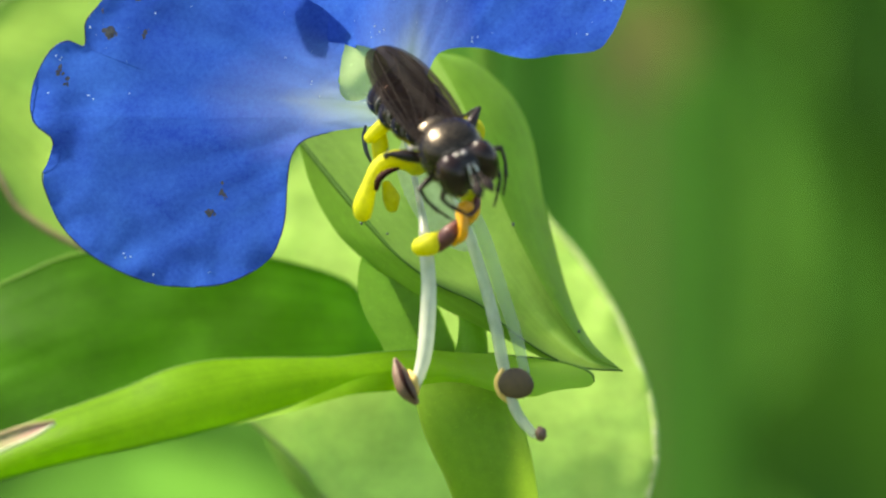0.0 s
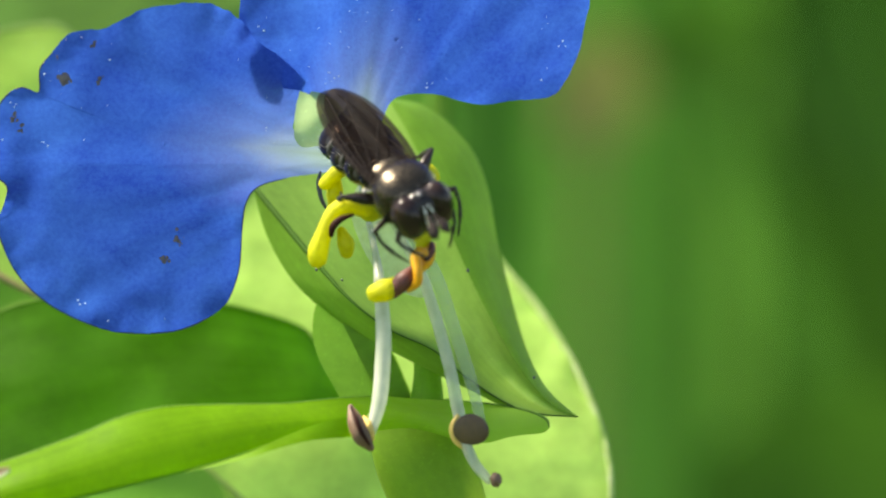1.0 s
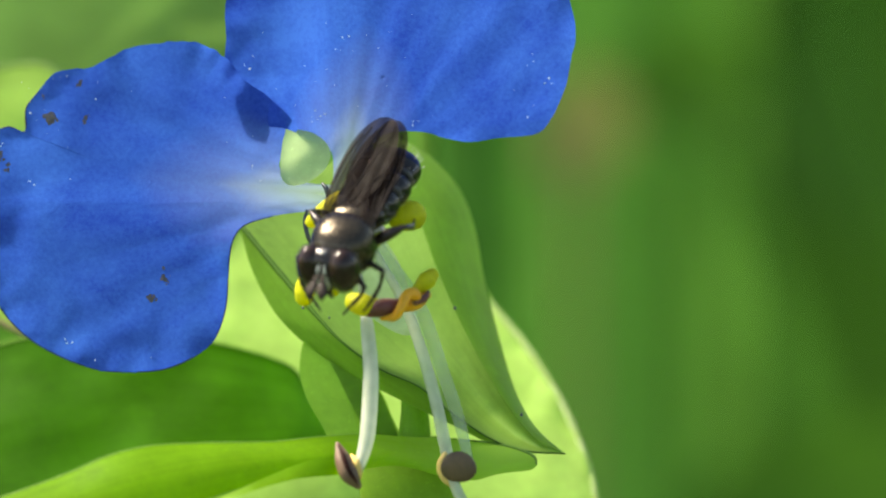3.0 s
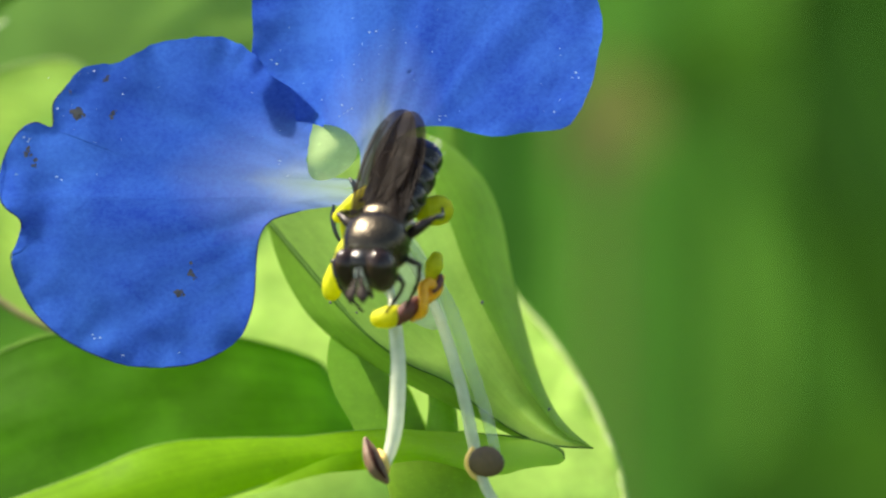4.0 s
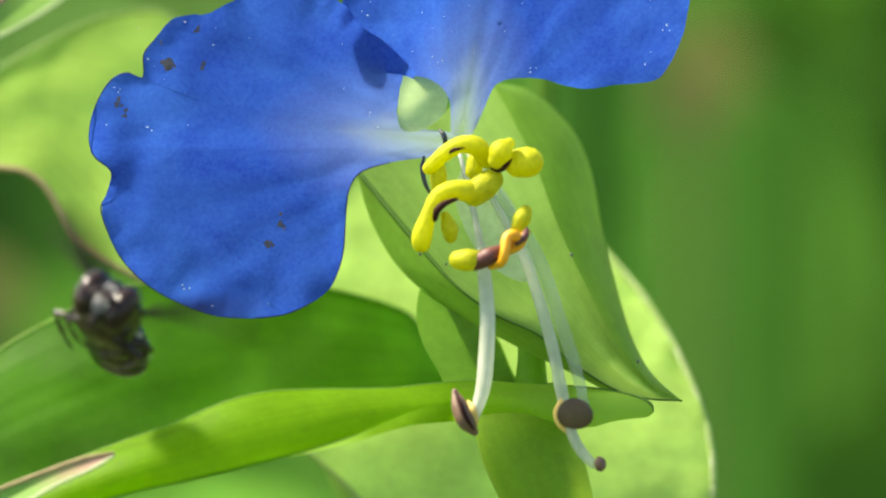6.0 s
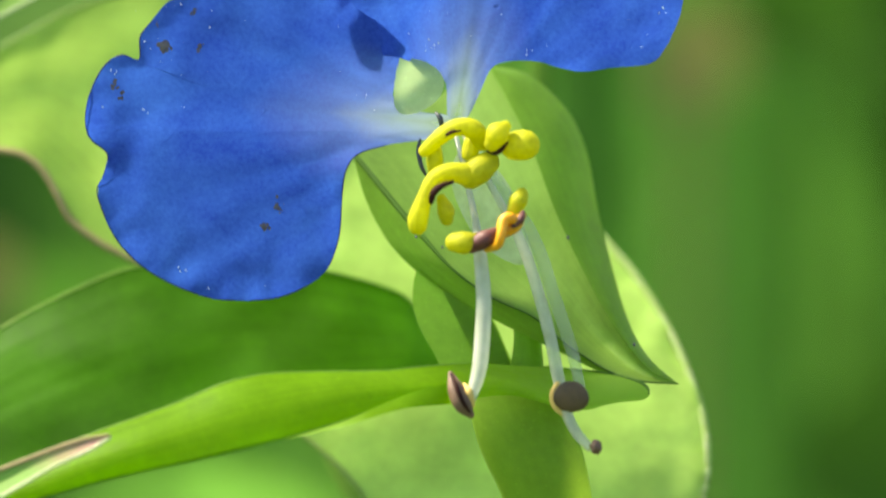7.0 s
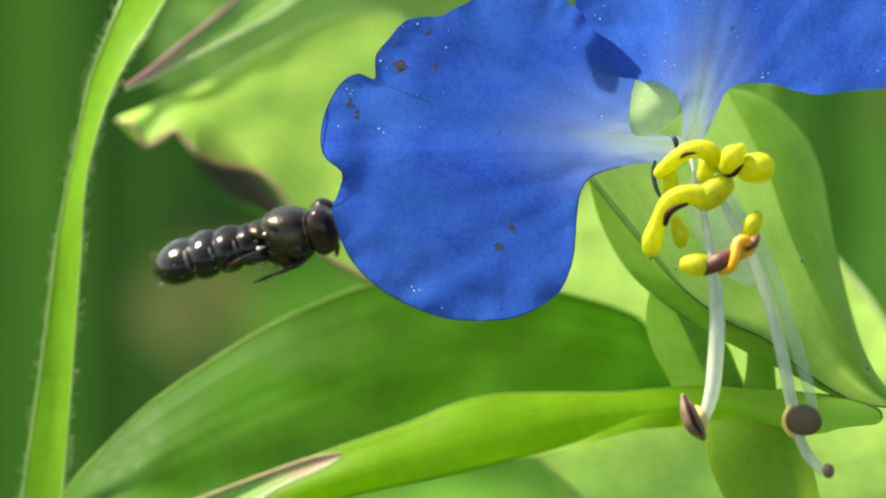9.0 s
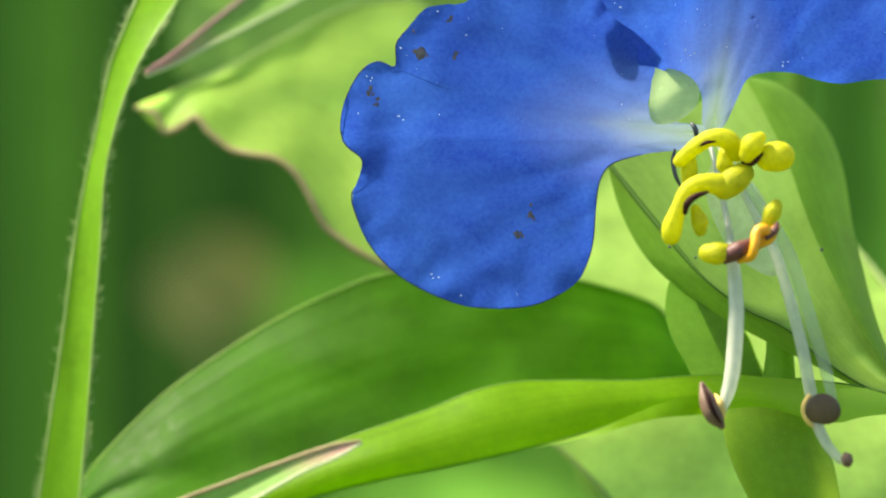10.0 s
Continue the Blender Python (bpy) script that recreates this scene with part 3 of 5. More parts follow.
FRONT_A = [(8.48, -5.74, 0), (8.38, -5.48, -0.2), (7.90, -5.25, -0.5), (6.91, -5.02, -0.8), (5.47, -4.86, -0.9), (3.91, -4.78, -0.4), (2.34, -4.66, 0.6), (0.78, -4.74, 1.6), (-0.60, -4.88, 2.5), (-1.65, -4.91, 3), (-3.61, -4.93, 3.6), (-5.17, -5.02, 4), (-6.54, -5.36, 4.2), (-7.91, -5.95, 4.3), (-9.47, -6.53, 4.4), (-11.23, -7.18, 4.4), (-12.99, -8.00, 4.4), (-14.95, -8.94, 4.3), (-17.13, -10.07, 4), (-19.38, -11.60, 3)]
FRONT_B = [(8.48, -5.80, 0), (8.22, -5.95, 0.1), (7.52, -6.02, 0.3), (6.92, -6.12, 0.5), (6.20, -6.30, 0.6), (5.10, -6.15, 0.8), (3.60, -5.78, 1.2), (2.20, -5.88, 1.9), (1.13, -5.98, 2.6), (-0.06, -6.04, 3.3), (-1.65, -6.40, 4.1), (-3.60, -6.99, 4.7), (-5.53, -7.48, 5.2), (-7.47, -7.96, 5.5), (-9.41, -8.38, 5.6), (-11.35, -8.88, 5.6), (-13.31, -9.48, 5.4), (-15.29, -10.22, 5), (-17.29, -11.03, 4.4), (-19.38, -11.80, 3)]
front_leaf = part("leaf", sheet(FRONT_A, FRONT_B, 0.5, 120, 18, 0.25, 7.0), LEAF_BRIGHT, plant, "long bright yellow-green leaf with sun shining through")
part("leaf_margin", limb(FRONT_B[8:], [0.02] + [0.035] * 10 + [0.02], count=110, sides=8), LEAF_BRIGHT, front_leaf, "thick bright green leaf margin")
part("leaf_margin", limb(FRONT_A[6:], [0.015] + [0.03] * 12 + [0.02], count=110, sides=8), MARGIN_SOFT, front_leaf, "pale upper leaf margin")
part("leaf_margin", limb(FRONT_A[:5], [0.03, 0.06, 0.06, 0.05, 0.02], count=50, sides=8), STEM, front_leaf, "dark rolled rim of the leaf tip")

part("rolled_edge", sheet([(-4.30, -7.20, 5.0), (-2.43, -6.62, 4.5), (-1.24, -6.16, 4.1), (-0.06, -5.68, 3.6), (1.13, -5.36, 3.0), (1.80, -5.30, 2.6)], [(-4.30, -7.24, 5.1), (-2.18, -6.76, 4.8), (-1.24, -6.46, 4.45), (-0.06, -6.16, 4.0), (1.12, -6.06, 3.3), (1.80, -6.02, 2.8)], 0.06, 60, 8, 0.0, 3.0), LEAF_BRIGHT, front_leaf, "pale rolled lower edge of the leaf")

BACK_A = [(-19.65, 4.64, -9), (-18.46, 5.19, -9.6), (-16.45, 6.09, -10.6), (-14.46, 7.33, -12), (-12.63, 8.35, -13), (-11.17, 8.82, -13.5), (-9.46, 8.85, -13.5), (-8.14, 7.68, -13)]
BACK_B = [(-19.65, 4.53, -9), (-18.68, 3.77, -8.78), (-17.42, 4.20, -8.67), (-16.13, 3.11, -8.34), (-14.37, 2.74, -8.01), (-13.00, 1.26, -7.68), (-11.71, -0.30, -7.46), (-9.03, -1.67, -7.35)]
back_leaf = part("leaf", sheet(pushed(BACK_A, 4.0), pushed(BACK_B, 4.0), -0.5, 80, 24, 1.2, 4.0), LEAF_BACK, plant, "pale green leaf with a wavy dry brown edge")
part("leaf_margin", limb(pushed([(-19.65, 4.57, -9), (-18.90, 4.31, -8.83), (-18.57, 3.69, -8.78), (-17.99, 3.86, -8.72), (-17.42, 4.23, -8.67), (-16.88, 3.67, -8.5), (-16.13, 3.11, -8.34), (-15.39, 2.91, -8.18), (-14.37, 2.74, -8.01), (-13.58, 2.17, -7.85), (-13.00, 1.26, -7.68), (-12.50, 0.35, -7.57), (-11.71, -0.30, -7.46), (-10.92, -0.78, -7.4), (-9.03, -1.67, -7.35)], 4.0),
     [0.08] + [0.12] * 13 + [0.08], count=110, sides=8), MARGIN, back_leaf, "wavy dry brown leaf margin")
part("leaf_margin", limb(pushed(BACK_A[1:], 4.0), [0.04] + [0.07] * 5 + [0.04], count=80, sides=8), MARGIN_PALE, back_leaf, "pale upper leaf margin")

far_leaf = part("leaf", fan([(-20.80, 7.10), (-18.80, 6.00), (-15.50, 6.60), (-11.62, 8.00), (-8.02, 8.40), (-3.46, 9.14), (-2.50, 12.02), (-4.42, 15.38), (-11.62, 15.86), (-17.00, 13.80), (-20.20, 10.60)], lambda u, v: -40 - 0.1 * u, 90, 14, 0.5, seed=9.0), LEAF_SOFT, plant, "soft mid-green leaf far behind the petals")
part("leaf_stalk", limb([(-5.36, 10.56, -39.5), (-3.43, 3.36, -38), (-0.55, -5.96, -30), (5.12, -14.54, -8)], [0.4, 0.5, 0.6, 0.7], count=40), STEM, far_leaf, "thin green leaf stalk")

# the folded spathe
OUTER = [(2.92, 6.07, -7), (4.27, 5.76, -7.2), (5.71, 4.47, -7), (6.43, 2.91, -6.6), (6.82, 0.84, -6), (7.20, -0.80, -5.2), (7.67, -2.63, -4), (8.14, -3.84, -3), (8.71, -4.67, -2), (9.53, -5.39, -1)]
CREASE = [(2.71, 6.22, -6.5), (3.51, 4.75, -5.5), (4.42, 2.88, -4.5), (5.01, 1.24, -3.8), (5.71, -0.39, -3.3), (6.41, -1.80, -2.8), (7.20, -3.21, -2.2), (7.99, -4.32, -1.7), (8.68, -5.01, -1.3), (9.53, -5.39, -1)]
KEEL = [(-2.02, 2.71, -4), (-0.89, 1.34, -3), (0.32, -0.08, -2), (1.53, -1.39, -1.2), (2.93, -2.39, -0.8), (4.33, -3.03, -0.6), (5.54, -3.99, -0.6), (6.94, -4.90, -0.7), (8.15, -5.30, -0.8), (9.53, -5.39, -1)]
UNDER = [(-2.08, 2.63, -4.2), (-1.72, 1.35, -4.2), (-1.20, 0.22, -3.9), (-0.49, -0.79, -3.4), (0.53, -1.70, -2.9), (1.94, -2.61, -2.4), (3.56, -3.45, -2), (5.37, -4.32, -1.7), (7.37, -5.21, -1.3), (9.53, -5.41, -1)]
spathe = part("spathe", sheet(CREASE, KEEL, -1.6, 80, 30, 0.2, 6.0), SPATHE, plant, "folded pale green spathe with a pointed tip")
part("flap", sheet(OUTER, CREASE, 0.35, 80, 14, 0.15, 9.0), SPATHE_DARK, spathe, "darker green folded flap")
part("flap", sheet(KEEL, UNDER, 0.2, 80, 12, 0.1, 11.0), SPATHE_DARK, spathe, "green speckled flap")
part("keel", limb(KEEL, [0.09, 0.10, 0.09, 0.05, 0.03, 0.03, 0.03, 0.03, 0.03, 0.03], count=70, sides=10), KEEL_GREEN, spathe, "dark green keel")
part("lobe", fan([(0.32, -1.30), (0.08, -2.42), (0.32, -3.43), (0.83, -4.34), (1.34, -5.16), (2.35, -5.36), (3.67, -5.10), (3.37, -4.04), (2.86, -3.02), (1.95, -2.31), (1.14, -1.71)],
     lambda u, v: -2.7 - 0.25 * abs(u - 1.6 + 0.4 * (v + 3)), 70, 14, 0.1, seed=2.0), LOBE, spathe, "rounded green lobe")

part("lobe", fan([(1.10, -1.90), (1.50, -2.80), (2.10, -4.00), (2.70, -5.10), (3.62, -5.10), (3.30, -4.05), (2.80, -3.05), (1.90, -2.35)], lambda u, v: -2.45 - 0.12 * (u - 2.2) ** 2, 60, 10, 0.08, seed=4.0), SPATHE_DARK, spathe, "darker folded half of the green lobe")
for at, r in (((5.64, -0.22, -2.9), 0.06), ((0.20, -0.22, -1.9), 0.05), ((8.00, -4.02, -1.9), 0.05), ((1.13, -0.58, -1.7), 0.04)):
    part("speck", ball(Vector(at) + Vector((0, 0, 0.3)), (r, r * 1.3, r), seg=10, rings=8), FILAMENT_DARK, spathe, "dark speck")

# stalks
part("sheath", limb([(3.55, -5.30, -2), (4.12, -7.04, -1.7), (4.80, -8.89, -1.7), (5.38, -11.10, -2.2), (5.81, -13.38, -3)], [1.6, 1.75, 1.6, 1.4, 1.35], sides=18, count=50, flat=0.6, cap=False), SHEATH, plant, "green leaf sheath round the stem")
part("stem", limb([(5.59, -12.55, -2.7), (5.83, -15.48, -4), FOOT], [1.2, 1.2, 1.6], sides=14, count=40, straight=True), STEM, plant, "thick green stem")
part("stalk", limb([(4.08, -2.93, -3.2), (4.22, -4.04, -3), (4.17, -5.65, -2.5)], [0.4, 0.5, 0.7], count=20), LOBE, plant, "short green flower stalk")
part("stalk", limb([(-8.69, 2.98, -12.5), (-3.99, -3.88, -17), (-1.81, -9.87, -15), (5.12, -14.54, -8)], [0.5, 0.6, 0.7, 0.8], count=40), STEM, plant, "thin green leaf stalk")

# stamens and pistil
part("petal", fan([(1.69, 2.83), (2.23, 2.73), (3.04, 2.23), (3.64, 1.33), (4.04, 0.22), (4.34, -0.88), (3.84, -1.19), (2.93, -0.78), (2.23, -0.08), (1.73, 0.82), (1.43, 1.83)], lambda u, v: -0.9 + 0.12 * math.cos(u * 1.5), 80, 12, 0.15, seed=6.0), VEIL, plant, "small white translucent lower petal")
part("filament", limb([(1.49, 3.75, -1.4), (1.92, 2.02, 0.2), (2.30, 0.22, 1.6), (2.45, -0.97, 2.4), (2.56, -2.35, 2.8), (2.52, -3.72, 3), (2.40, -4.90, 3.2), (2.08, -5.98, 3.4)], [0.08, 0.10, 0.14, 0.24, 0.27, 0.28, 0.26, 0.17], count=50, sides=14), FILAMENT_MILKY, plant, "white translucent filament")
part("filament", limb([(1.69, 3.75, -1.6), (2.72, 1.82, 0), (3.80, -0.18, 1), (4.38, -1.77, 1.6), (4.87, -3.54, 2), (5.16, -4.93, 2.2), (5.45, -6.20, 2.4), (5.80, -6.98, 2.7), (6.26, -7.51, 3)], [0.08, 0.12, 0.18, 0.21, 0.22, 0.22, 0.2, 0.19, 0.16], count=60, sides=12), FILAMENT_CLEAR, plant, "white curved style")
part("stigma", ball((6.50, -7.50, 3.1), (0.2, 0.24, 0.18), shape=lambda a, b, c: (a * (1 + 0.5 * noise.noise(Vector((a * 3, b * 3, c * 3)))), b * (1 + 0.5 * noise.noise(Vector((b * 3, c * 3, a * 3)))), c)), BROWN, plant, "brown curled stigma")
part("filament", limb([(1.82, 3.75, -1.8), (3.03, 1.82, -0.4), (4.31, -0.18, 0.6), (5.09, -2.37, 1.2), (5.67, -4.14, 1.7), (5.97, -5.42, 2.2)], [0.08, 0.17, 0.24, 0.24, 0.22, 0.18], count=50, sides=12), FILAMENT_FAINT, plant, "glassy white translucent filament")
part("anther", ball((5.64, -5.76, 2.7), (0.64, 0.56, 0.26), (10, -10, 0), shape=lambda a, b, c: (a * (1 - 0.1 * b), b, c * (0.55 + 0.45 * a * a))), BROWN_DARK, plant, "flat round dark brown anther")
part("anther_rim", limb([(5.18, -5.32, 2.4), (5.02, -5.71, 2.4), (5.14, -6.15, 2.4), (5.45, -6.42, 2.4)], [0.1, 0.14, 0.14, 0.1], sides=8, count=16), POLLEN, plant, "yellowish rim of the anther")
anther = part("anther", limb([(1.42, -4.98, 3.1), (1.61, -5.52, 3.4), (1.85, -6.03, 3.5), (2.12, -6.39, 3.4)], [0.1, 0.30, 0.32, 0.14], sides=14, count=24, flat=0.8), BROWN, plant, "split brown boat-shaped anther")
part("slit", limb([(1.44, -4.97, 3.5), (1.60, -5.37, 3.95), (1.81, -5.86, 4.05), (2.08, -6.28, 3.8)], [0.05, 0.09, 0.09, 0.05], count=16, sides=8), MAROON_DARK, anther, "dark slit")
part("pollen", limb([(1.89, -5.33, 3.2), (2.04, -5.56, 3.5), (2.14, -5.88, 3.5), (2.20, -6.11, 3.4)], [0.05, 0.13, 0.12, 0.06], count=16, sides=8), POLLEN, anther, "yellow pollen")
part("style", limb([(0.88, 4.19, -0.6), (1.04, 3.95, -0.4), (1.08, 3.59, -0.5)], [0.05, 0.1, 0.05], count=14, sides=8), FILAMENT_DARK, plant, "dark thread")
part("style", limb([(0.32, 3.23, -0.6), (0.26, 2.83, -0.4), (0.36, 2.32, -0.3), (0.52, 1.98, -0.4)], [0.05, 0.08, 0.08, 0.05], count=18, sides=8), FILAMENT_DARK, plant, "dark thread")


def staminode(lobes, joints, name="staminode", skin=YELLOW, label="yellow lobed staminode"):
    bm = bmesh.new()
    for pts, radii in lobes:
        tube(bm, pts, radii, sides=14, count=16)
    ob = part(name, bm, skin, plant, label)
    for pts, radii in joints:
        part("connective", limb(pts, radii, sides=10, count=12), MAROON_DARK, ob, "maroon connective")
    return ob


staminode([([(0.47, 2.79, 2.1), (1.01, 3.28, 2.3), (1.60, 3.62, 2.4), (2.19, 3.54, 2.3), (2.49, 3.09, 2)], [0.22, 0.28, 0.3, 0.36, 0.3]),
           ([(0.83, 2.87, 1.8), (0.83, 2.44, 1.8), (0.79, 2.04, 1.7)], [0.24, 0.3, 0.2]), ([(2.14, 3.09, 1.8), (2.06, 2.70, 1.8)], [0.3, 0.3])],
          [([(1.15, 3.30, 2.55), (1.40, 3.45, 2.65), (1.74, 3.51, 2.65)], [0.04, 0.07, 0.03])])
staminode([([(2.84, 3.06, 2.7), (3.04, 3.41, 2.8), (3.28, 3.65, 2.7)], [0.3, 0.42, 0.22]), ([(3.64, 2.99, 2.3), (3.97, 3.02, 2.3)], [0.52, 0.54])],
          [([(2.73, 2.75, 2.4), (3.04, 2.84, 2.6), (3.31, 3.10, 2.72)], [0.11, 0.16, 0.10])])
staminode([([(2.69, 2.39, 2.3), (2.39, 2.15, 2.5), (2.09, 1.90, 2.4)], [0.42, 0.5, 0.45]), ([(1.90, 1.99, 2.6), (1.30, 2.03, 2.8), (0.81, 1.79, 2.8), (0.47, 1.10, 2.8), (0.28, 0.51, 2.7), (0.24, 0.18, 2.6)], [0.4, 0.33, 0.3, 0.28, 0.36, 0.34]),
           ([(1.07, 1.11, 2.6), (1.22, 0.71, 2.6), (1.26, 0.41, 2.5)], [0.18, 0.3, 0.24])],
          [([(0.71, 1.00, 3), (0.79, 1.32, 3.15), (1.06, 1.56, 3.15), (1.46, 1.71, 3.07)], [0.09, 0.13, 0.11, 0.06])])

# the middle anther, which the fly pulls about
MIDDLE = Vector((2.72, -0.14, 3))


def centred(bm):
    """Moves a bmesh so that the middle anther's place becomes its origin."""
    shift = Vector(FOOT) - MIDDLE
    for v in bm.verts:
        v.co += shift
    return bm


bm = bmesh.new()
tube(bm, [(1.54, -0.41, 3.2), (1.89, -0.41, 3.3), (2.24, -0.33, 3.2)], [0.34, 0.4, 0.28], sides=14, count=14)
tube(bm, [(3.59, 0.73, 2.8), (3.75, 1.05, 2.8), (3.87, 1.28, 2.7)], [0.24, 0.32, 0.24], sides=14, count=14)
middle = part("anther", centred(bm), YELLOW, plant, "yellow and orange anther with maroon middle")
bm = bmesh.new()
tube(bm, [(2.64, -0.65, 3.3), (3.02, -0.49, 3.6), (3.14, -0.14, 3.7), (3.22, 0.33, 3.5), (3.46, 0.45, 3.4), (3.70, 0.26, 3.3)], [0.1, 0.16, 0.17, 0.2, 0.22, 0.12], sides=12, count=24)
tube(bm, [(3.23, 0.02, 3.1), (3.62, 0.22, 3.1), (3.90, 0.57, 2.9)], [0.28, 0.26, 0.14], sides=12, count=14)
part("anther_lobe", centred(bm), ORANGE, middle, "orange curled lobe")
part("connective", centred(limb([(2.12, -0.53, 3.3), (2.58, -0.29, 3.4), (2.95, -0.06, 3.3)], [0.26, 0.32, 0.2], sides=12, count=14)), MAROON, middle, "maroon connective")
part("connective", centred(limb([(3.58, 0.18, 3.4), (3.82, 0.41, 3.3), (3.90, 0.65, 3.1)], [0.1, 0.14, 0.08], sides=10, count=12)), MAROON, middle, "maroon connective")

# ---- grasses beside the flower ----
BLADE_A = [(-22.83, -11.35, -6), (-22.65, -9.74, -6), (-22.29, -6.81, -6), (-21.92, -3.92, -6), (-21.56, -0.61, -6), (-21.18, 1.86, -6), (-20.80, 3.72, -6), (-20.42, 5.79, -6), (-19.93, 7.24, -6), (-19.48, 8.50, -6.5), (-18.92, 10.24, -8), (-17.97, 11.83, -10)]
BLADE_B = [(-21.19, -11.30, -5.6), (-21.13, -9.69, -5.6), (-20.91, -6.77, -5.6), (-20.74, -3.89, -5.5), (-20.53, -0.60, -5.4), (-20.41, 1.87, -5.3), (-20.06, 3.72, -5.2), (-19.55, 5.37, -5.2), (-18.94, 6.72, -5.4), (-18.29, 7.88, -6), (-17.41, 9.62, -7.5), (-16.49, 11.22, -10)]
foot = ground_below((-22.14, -16.28, -6))
grass = thing("grass_blade", foot, "tall bright green grass blade with hairy edges", "grass")
bm = sheet(BLADE_A, BLADE_B, -0.15, 90, 10, 0.08, 12.0)
blade = part("blade", bm, BLADE, grass)
part("blade_margin", limb(BLADE_A, [0.05] * 12, count=90, sides=8), MARGIN_PALE, blade, "pale blade edge")
part("blade_margin", limb(BLADE_B, [0.05] * 12, count=90, sides=8), MARGIN_PALE, blade, "pale blade edge")
part("sheath", limb([(-22.03, -10.81, -5.9), (-22.09, -12.57, -6), (-22.14, -16.28, -6), foot], [0.7, 0.65, 0.8, 1.0], count=40, sides=12, straight=True), BLADE, grass, "green grass stem")
bm = bmesh.new()
random.seed(5)
for edge, way, many in ((spline(BLADE_B, 260), 1, 190), (spline(BLADE_A, 260), -1, 120)):
    for i in range(many):
        p = Vector(edge[random.randrange(4, 215)])
        d = Vector((way * random.uniform(0.15, 0.34), random.uniform(-0.05, 0.22), random.uniform(-0.1, 0.2)))
        tube(bm, [p, p + d * 0.6, p + d + Vector((0, 0.06, 0))], [0.012, 0.009, 0.004], sides=4, count=4, cap=False)
part("hairs", bm, HAIR, blade, "fine pale hairs", kind="stuff")


def purple_blade(name, edge_a, edge_b, foot_from, label, rim, rim_label):
    foot = ground_below(foot_from)
    ob = thing(name, foot, label, "grass", "purple-tipped grass blades")
    leaf = part("blade", sheet(edge_a, edge_b, -0.2, 60, 24, 0.05, 3.0, fold=0.12), BLADE_PINK, ob)
    part("blade_margin", limb(edge_a, [0.05] + [0.075] * (len(edge_a) - 1), count=50, sides=8), rim, leaf, rim_label)
    part("blade_margin", limb(edge_b, [0.05] + [0.06] * (len(edge_b) - 1), count=50, sides=8), MARGIN_WHITE, leaf, "whitish blade edge")
    end = (Vector(edge_a[-1]) + Vector(edge_b[-1])) * 0.5
    part("stem", limb([end, end * 0.5 + Vector(foot_from) * 0.5 + Vector((0, 3, 0)), foot_from, foot], [0.3, 0.35, 0.45, 0.6], count=60, straight=True), STEM, ob, "thin green grass stem")
    return ob


purple_blade("purple_tipped_grass", pushed([(-19.15, 5.82, -7), (-18.34, 6.46, -8), (-17.40, 7.35, -9), (-16.48, 8.26, -10.5), (-15.55, 9.22, -12), (-14.29, 10.88, -15)], 0.8),
             pushed([(-19.11, 5.68, -7), (-18.13, 6.18, -8), (-16.78, 7.03, -9.2), (-15.44, 7.86, -10.8), (-13.88, 8.89, -12.5), (-12.13, 10.49, -15)], 0.8), (5.30, 18.00, -30), "green grass blade with a dry purple tip above the leaf", MARGIN_PURPLE, "reddish purple blade edge")
purple_blade("purple_tipped_grass", [(-10.32, -7.08, 6), (-11.33, -7.28, 6), (-12.87, -7.83, 6.2), (-14.79, -8.58, 6.4), (-16.71, -9.36, 6.6), (-18.62, -10.51, 6.8)],
             [(-10.28, -7.18, 6), (-11.08, -7.65, 6.3), (-12.16, -8.14, 6.6), (-13.41, -8.87, 6.8), (-14.94, -9.82, 7), (-17.06, -11.37, 7)], (-23.48, -15.78, 5), "pale green grass blade with a dry pinkish tip over the leaf", MARGIN, "dry brown blade edge")


# ---- weeds behind ----
def weed_blade(bm, x, y, width, height, lean, turn, bend=0.3, steps=8):
    """One grass blade that stands on the ground, in metres."""
    rows = []
    side = Vector((math.cos(turn), math.sin(turn), 0))
    out = Vector((-math.sin(turn), math.cos(turn), 0))
    for i in range(steps + 1):
        f = i / steps
        wide = width * 0.5 * min(1.0, (1 - f) * 2.2 + 0.02) * (0.7 + 0.3 * min(1, f * 4))
        c = Vector((x, y, 0)) + Vector((lean * f * f, 0, height * f * (1 - 0.25 * bend * f))) + out * bend * height * f * f
        mid = c - out * wide * 0.3
        rows.append([c - side * wide, mid, c + side * wide])
    grid(bm, rows)


# Tones of one weed green: sunlight and shade are put into these colours.
FAR_LIT = leaf_material("weeds in sunlit green", (0.105, 0.27, 0.042), (0.20, 0.50, 0.070), 0.45, 8)
FAR_HALF_SHADE = leaf_material("weeds in painted half shade", (0.050, 0.155, 0.022), (0.095, 0.28, 0.032), 0.38, 8)
FAR_DARK_SHADE = leaf_material("weeds in painted shade", (0.028, 0.092, 0.011), (0.051, 0.155, 0.014), 0.35, 8)
FAR_DEEP_SHADE = leaf_material("weeds in painted deep shade", (0.026, 0.090, 0.018), (0.048, 0.150, 0.022), 0.35, 8)
FAR_STRAW = plain_material("dry straw", (0.115, 0.13, 0.032), (0.20, 0.21, 0.058), 120, 0.8, share=0.3)


def upright(name, bm, material, parent):
    data = bpy.data.meshes.new(name)
    bm.to_mesh(data)
    bm.free()
    for poly in data.polygons:
        poly.use_smooth = True
    data.materials.append(material)
    ob = new(name, data)
    ob.parent = parent
    return ob


